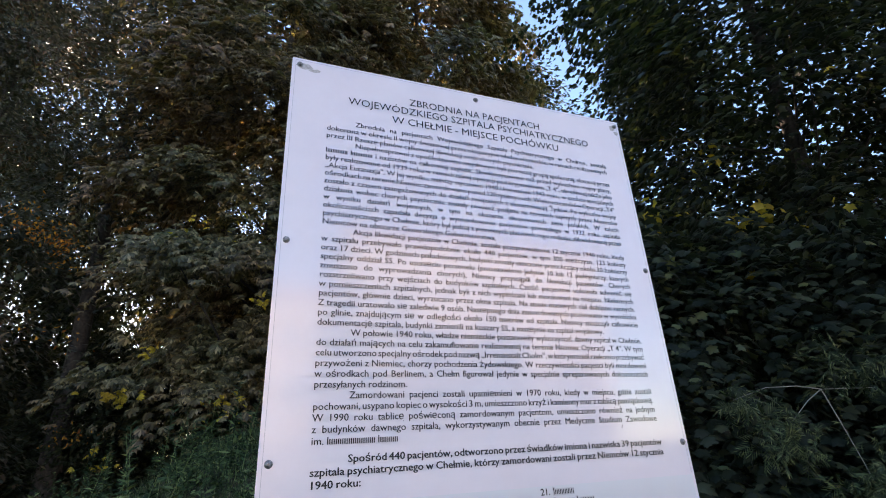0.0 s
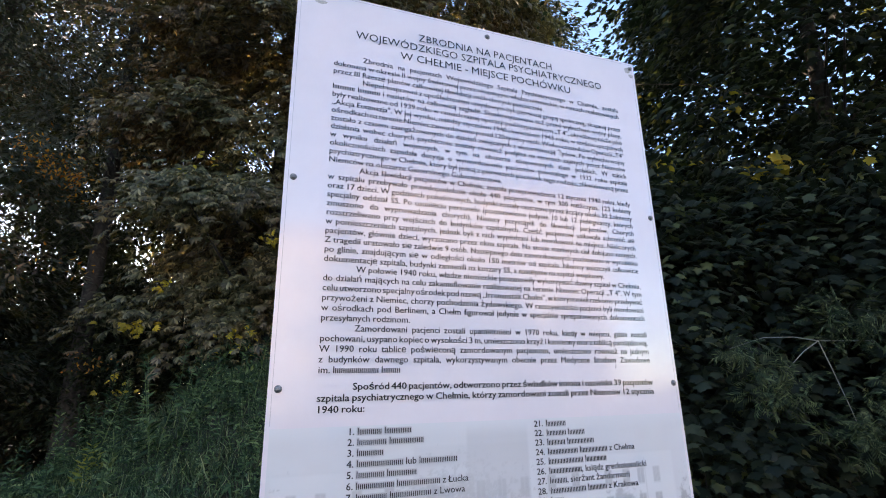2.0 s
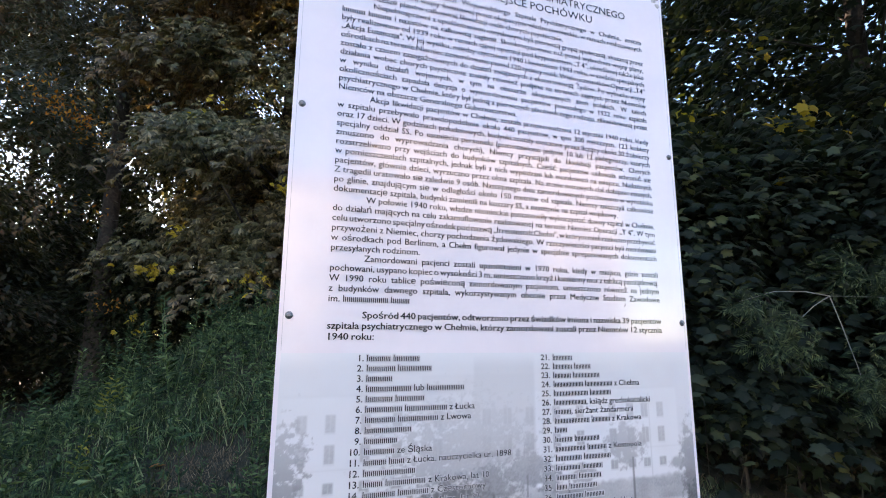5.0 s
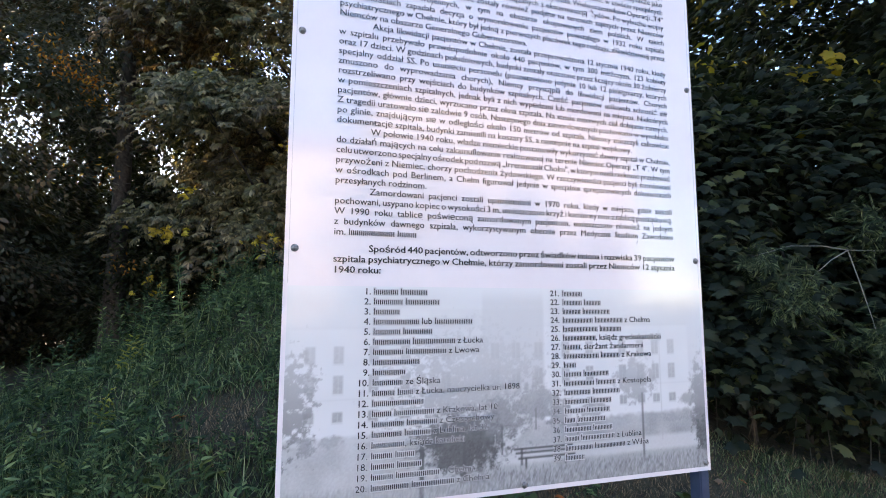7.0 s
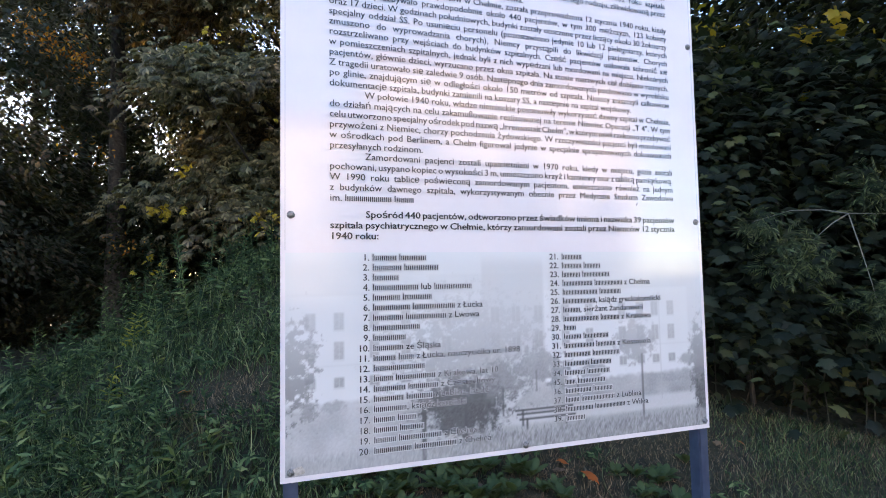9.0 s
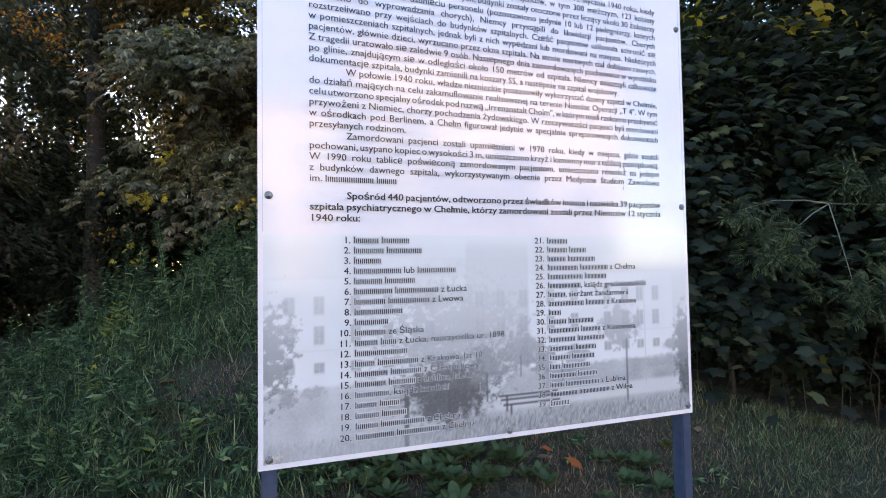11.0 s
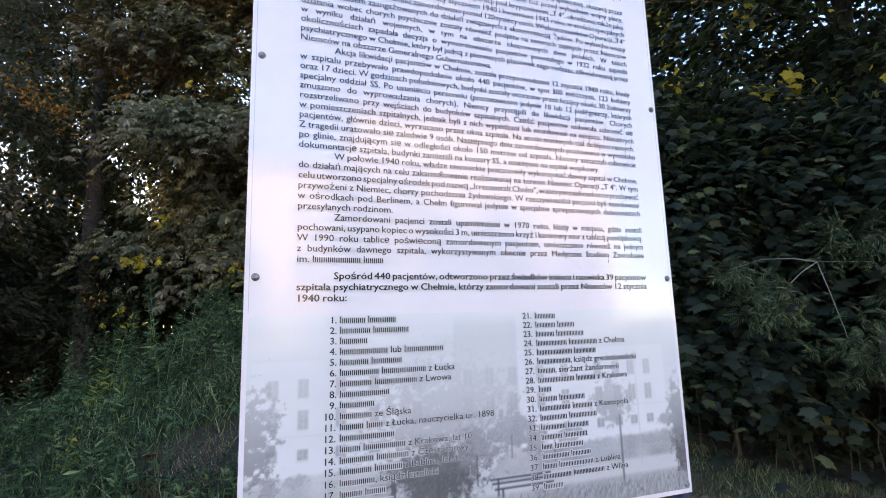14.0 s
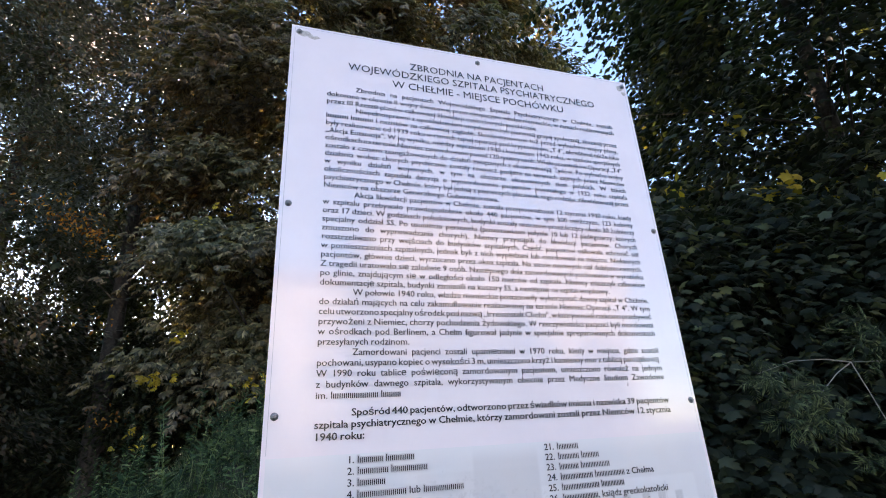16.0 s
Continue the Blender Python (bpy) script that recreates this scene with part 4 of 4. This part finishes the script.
def rosette(seed, x, y, size):
    """A low dock plant: broad, rounded, arching leaves from one crown."""
    q = np.random.default_rng(seed)
    plant = thing("dock_plant", "low dock plant with broad dark green leaves", "plant", (x, y, float(ground_z(x, y)) - 0.01), "dock plants by the board")
    for k in range(12):
        a = k * 2.4 + q.normal() * 0.3
        tip = np.array([[math.cos(a), math.sin(a), q.uniform(0.5, 2.2)]])
        w = q.uniform(0.34, 0.48)
        rim = [(0, 0.0, 0), (-0.03, 0.30, 0.05), (0.03, 0.30, 0.05), (-0.42 * w, 0.42, 0.02), (0.42 * w, 0.42, 0.02), (-0.56 * w, 0.68, -0.03), (0.56 * w, 0.68, -0.03), (-0.36 * w, 0.92, -0.12), (0.36 * w, 0.92, -0.12), (0, 1.03, -0.18), (0, 0.42, 0.07), (0, 0.68, 0.06), (0, 0.92, -0.06)]
        faces = [(0, 2, 1), (1, 10, 3), (1, 2, 10), (2, 4, 10), (3, 10, 11), (3, 11, 5), (10, 4, 6), (10, 6, 11), (5, 11, 12), (5, 12, 7), (11, 6, 8), (11, 8, 12), (7, 12, 9), (12, 8, 9)]
        v, f = scatter((np.array(rim), np.array(faces)), np.array([(0, 0, 0.01)]), tip, np.array([(0, 0, 1.0)]) - 0.2 * tip, np.array([size * q.uniform(0.6, 1.1)]))
        arrays("leaf", v, f, M_DOCK, plant)


DOCKS = [(-0.45, 2.3, 0.13), (-1.3, 2.7, 0.14), (-1.75, 2.4, 0.13), (-2.2, 2.9, 0.15), (2.10, 1.85, 0.11), (1.28, 1.46, 0.09)]
q = np.random.default_rng(29)
for k in range(92):
    DOCKS.append((q.uniform(-0.35, 1.05), q.uniform(1.55, 2.75), q.uniform(0.095, 0.16)))
for k in range(9):
    DOCKS.append((q.uniform(1.50, 1.95), q.uniform(1.48, 1.95), q.uniform(0.08, 0.13)))
for k, (x, y, size) in enumerate(DOCKS):
    rosette(300 + k, x, y, size)

# ---- ash branch ----
ash = thing("ash_branch", "drooping ash shoot with pale twigs and feathery leaves", "branch")
ash.matrix_basis = Matrix(((0.901, 0.310, 0, 3.75), (-0.310, 0.900, 0, 1.82), (0, 0, 0.952, 1.897), (0, 0, 0, 1)))
twigs = [[(0.85, 0.15, -0.35), (0.55, 0.1, 0.0), (0, 0, 0)], [(0, 0, 0), (-0.2, 0, 0.035), (-0.5, -0.05, 0.03), (-0.83, -0.1, -0.06)], [(0, 0, 0), (-0.2, -0.08, -0.09), (-0.40, -0.12, -0.24)], [(0, 0, 0), (0.03, -0.05, -0.25), (0.09, -0.08, -0.58), (0.12, -0.1, -0.8)]]
for tw in twigs:
    arrays("twig", *tube(tw, np.linspace(0.0052, 0.0026, len(tw)), 6), M_TWIG, ash)
q = np.random.default_rng(8)
ends = [((-0.78, -0.1, -0.06), 40, 0.09), ((-0.45, -0.12, -0.36), 80, 0.15), ((0.12, -0.1, -0.74), 90, 0.15), ((0.28, 0.0, 0.22), 70, 0.17), ((0.6, 0.05, 0.1), 50, 0.2), ((0.42, 0, -0.45), 30, 0.2)]
at = np.concatenate([np.array(c) + q.normal(size=(k, 3)) * s * np.array([1, 0.6, 0.6]) for c, k, s in ends])
arrays("leaves", *scatter(PINNATE, at, q.normal(size=(len(at), 3)) + np.array([-0.3, -0.3, -0.6]), q.normal(size=(len(at), 3)) * 0.6 + np.array([0, -0.7, 0.6]), q.uniform(0.09, 0.18, len(at))), M_ASH, ash)

# ---- hedge foot, dark filler bushes for shade, fallen leaves ----
q = np.random.default_rng(17)
for k in range(22):
    u = k / 21
    x, y = 2.5 + 2.3 * u + q.normal() * 0.12, 3.3 - 1.75 * u + q.normal() * 0.12
    z, h = float(ground_z(x, y)), q.uniform(0.5, 1.3)
    tagged(arrays("sapling_stem", *tube([(x, y, z - 0.05), (x + q.normal() * 0.05, y + q.normal() * 0.05, z + 0.5 * h), (x + q.normal() * 0.15, y + q.normal() * 0.1, z + h)], [0.0045, 0.004, 0.003], 6), M_STEM),
           "thin tan sapling stem at the hedge's foot", "stem", "stems at the hedge foot")
# Bushes added as dark backing where deep shade lies behind trees and hedge.
BUSH = tree(41, (-4.0, 13.0, 0), "bush", "dark leafy filler bush standing in for shade between the trees", 4.2, 0.2, 2.1, 0.04, OVATE, M_SHADE, 224, 80, 0.36, 0.6, 0.13, 0.4, 6, egg, 0.2, "undergrowth")
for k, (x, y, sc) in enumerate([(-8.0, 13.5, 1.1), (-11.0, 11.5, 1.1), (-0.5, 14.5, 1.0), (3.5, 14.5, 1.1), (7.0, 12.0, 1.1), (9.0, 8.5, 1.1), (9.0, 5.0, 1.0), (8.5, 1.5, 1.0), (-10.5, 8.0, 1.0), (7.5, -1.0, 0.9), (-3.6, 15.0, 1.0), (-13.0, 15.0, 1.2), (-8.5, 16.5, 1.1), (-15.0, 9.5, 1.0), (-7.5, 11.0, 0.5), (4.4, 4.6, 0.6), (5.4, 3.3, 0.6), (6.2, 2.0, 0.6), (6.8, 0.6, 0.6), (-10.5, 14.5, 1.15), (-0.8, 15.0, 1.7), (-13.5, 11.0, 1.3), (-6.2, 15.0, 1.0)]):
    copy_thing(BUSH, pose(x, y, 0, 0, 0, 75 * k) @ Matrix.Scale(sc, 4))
M_RED = leaf_material("fallen_leaf", [(0.0, (0.30, 0.07, 0.02)), (1.0, (0.45, 0.14, 0.04))], [(0.0, (0.25, 0.08, 0.02)), (1.0, (0.4, 0.2, 0.05))], through=0.2)
for k in range(26):
    x, y = (1.28, 1.72) if k == 0 else (q.uniform(-2.2, 3.2), q.uniform(1.0, 3.6))
    z = float(ground_z(x, y)) + (0.10 if k == 0 else 0.03)
    v, f = scatter(MAPLE, np.array([(x, y, z)]), q.normal(size=(1, 3)) * np.array([1, 1, 0.1]) + 0.01, np.array([(0.2, -0.5, 1.0)]), np.array([q.uniform(0.05, 0.09)]))
    tagged(arrays("fallen_leaf", v, f, M_RED if k % 3 == 0 else M_STRAW), "fallen autumn leaf on the grass", "leaf", "fallen leaves")

# ---- building opposite, seen in the panel's gloss ----
house = thing("building", "pale plastered building lit by the low sun", "building", (0, -34, 0))
part("wall", box(-16, 5, -9, 0, 0, 12.2), M_PLASTER, house)
part("wall", box(5, 27, -9, 0.4, 0, 17.0), M_PLASTER, house)
part("roof", box(-16.4, 5, -9.4, 0.4, 12.2, 12.9), M_ROOF, house)
part("roof", box(4.6, 27.4, -9.4, 0.8, 17.0, 17.8), M_ROOF, house)
win = part("window", box(-0.6, 0.6, 0.0, 0.06, 0, 1.7), M_FRAME, house)
pane = part("pane", box(-0.52, -0.03, 0.06, 0.08, 0.08, 1.62), M_PANE, win)
pane = part("pane", box(0.03, 0.52, 0.06, 0.08, 0.08, 1.62), M_PANE, win)
win.location = (-14, 0, 1.2)
for col in range(14):
    for row in range(3 if col < 7 else 4):
        if col or row:
            copy_thing(win, pose(-14 + 3.0 * col, 0 if col < 7 else 0.4, 1.2 + 3.7 * row))
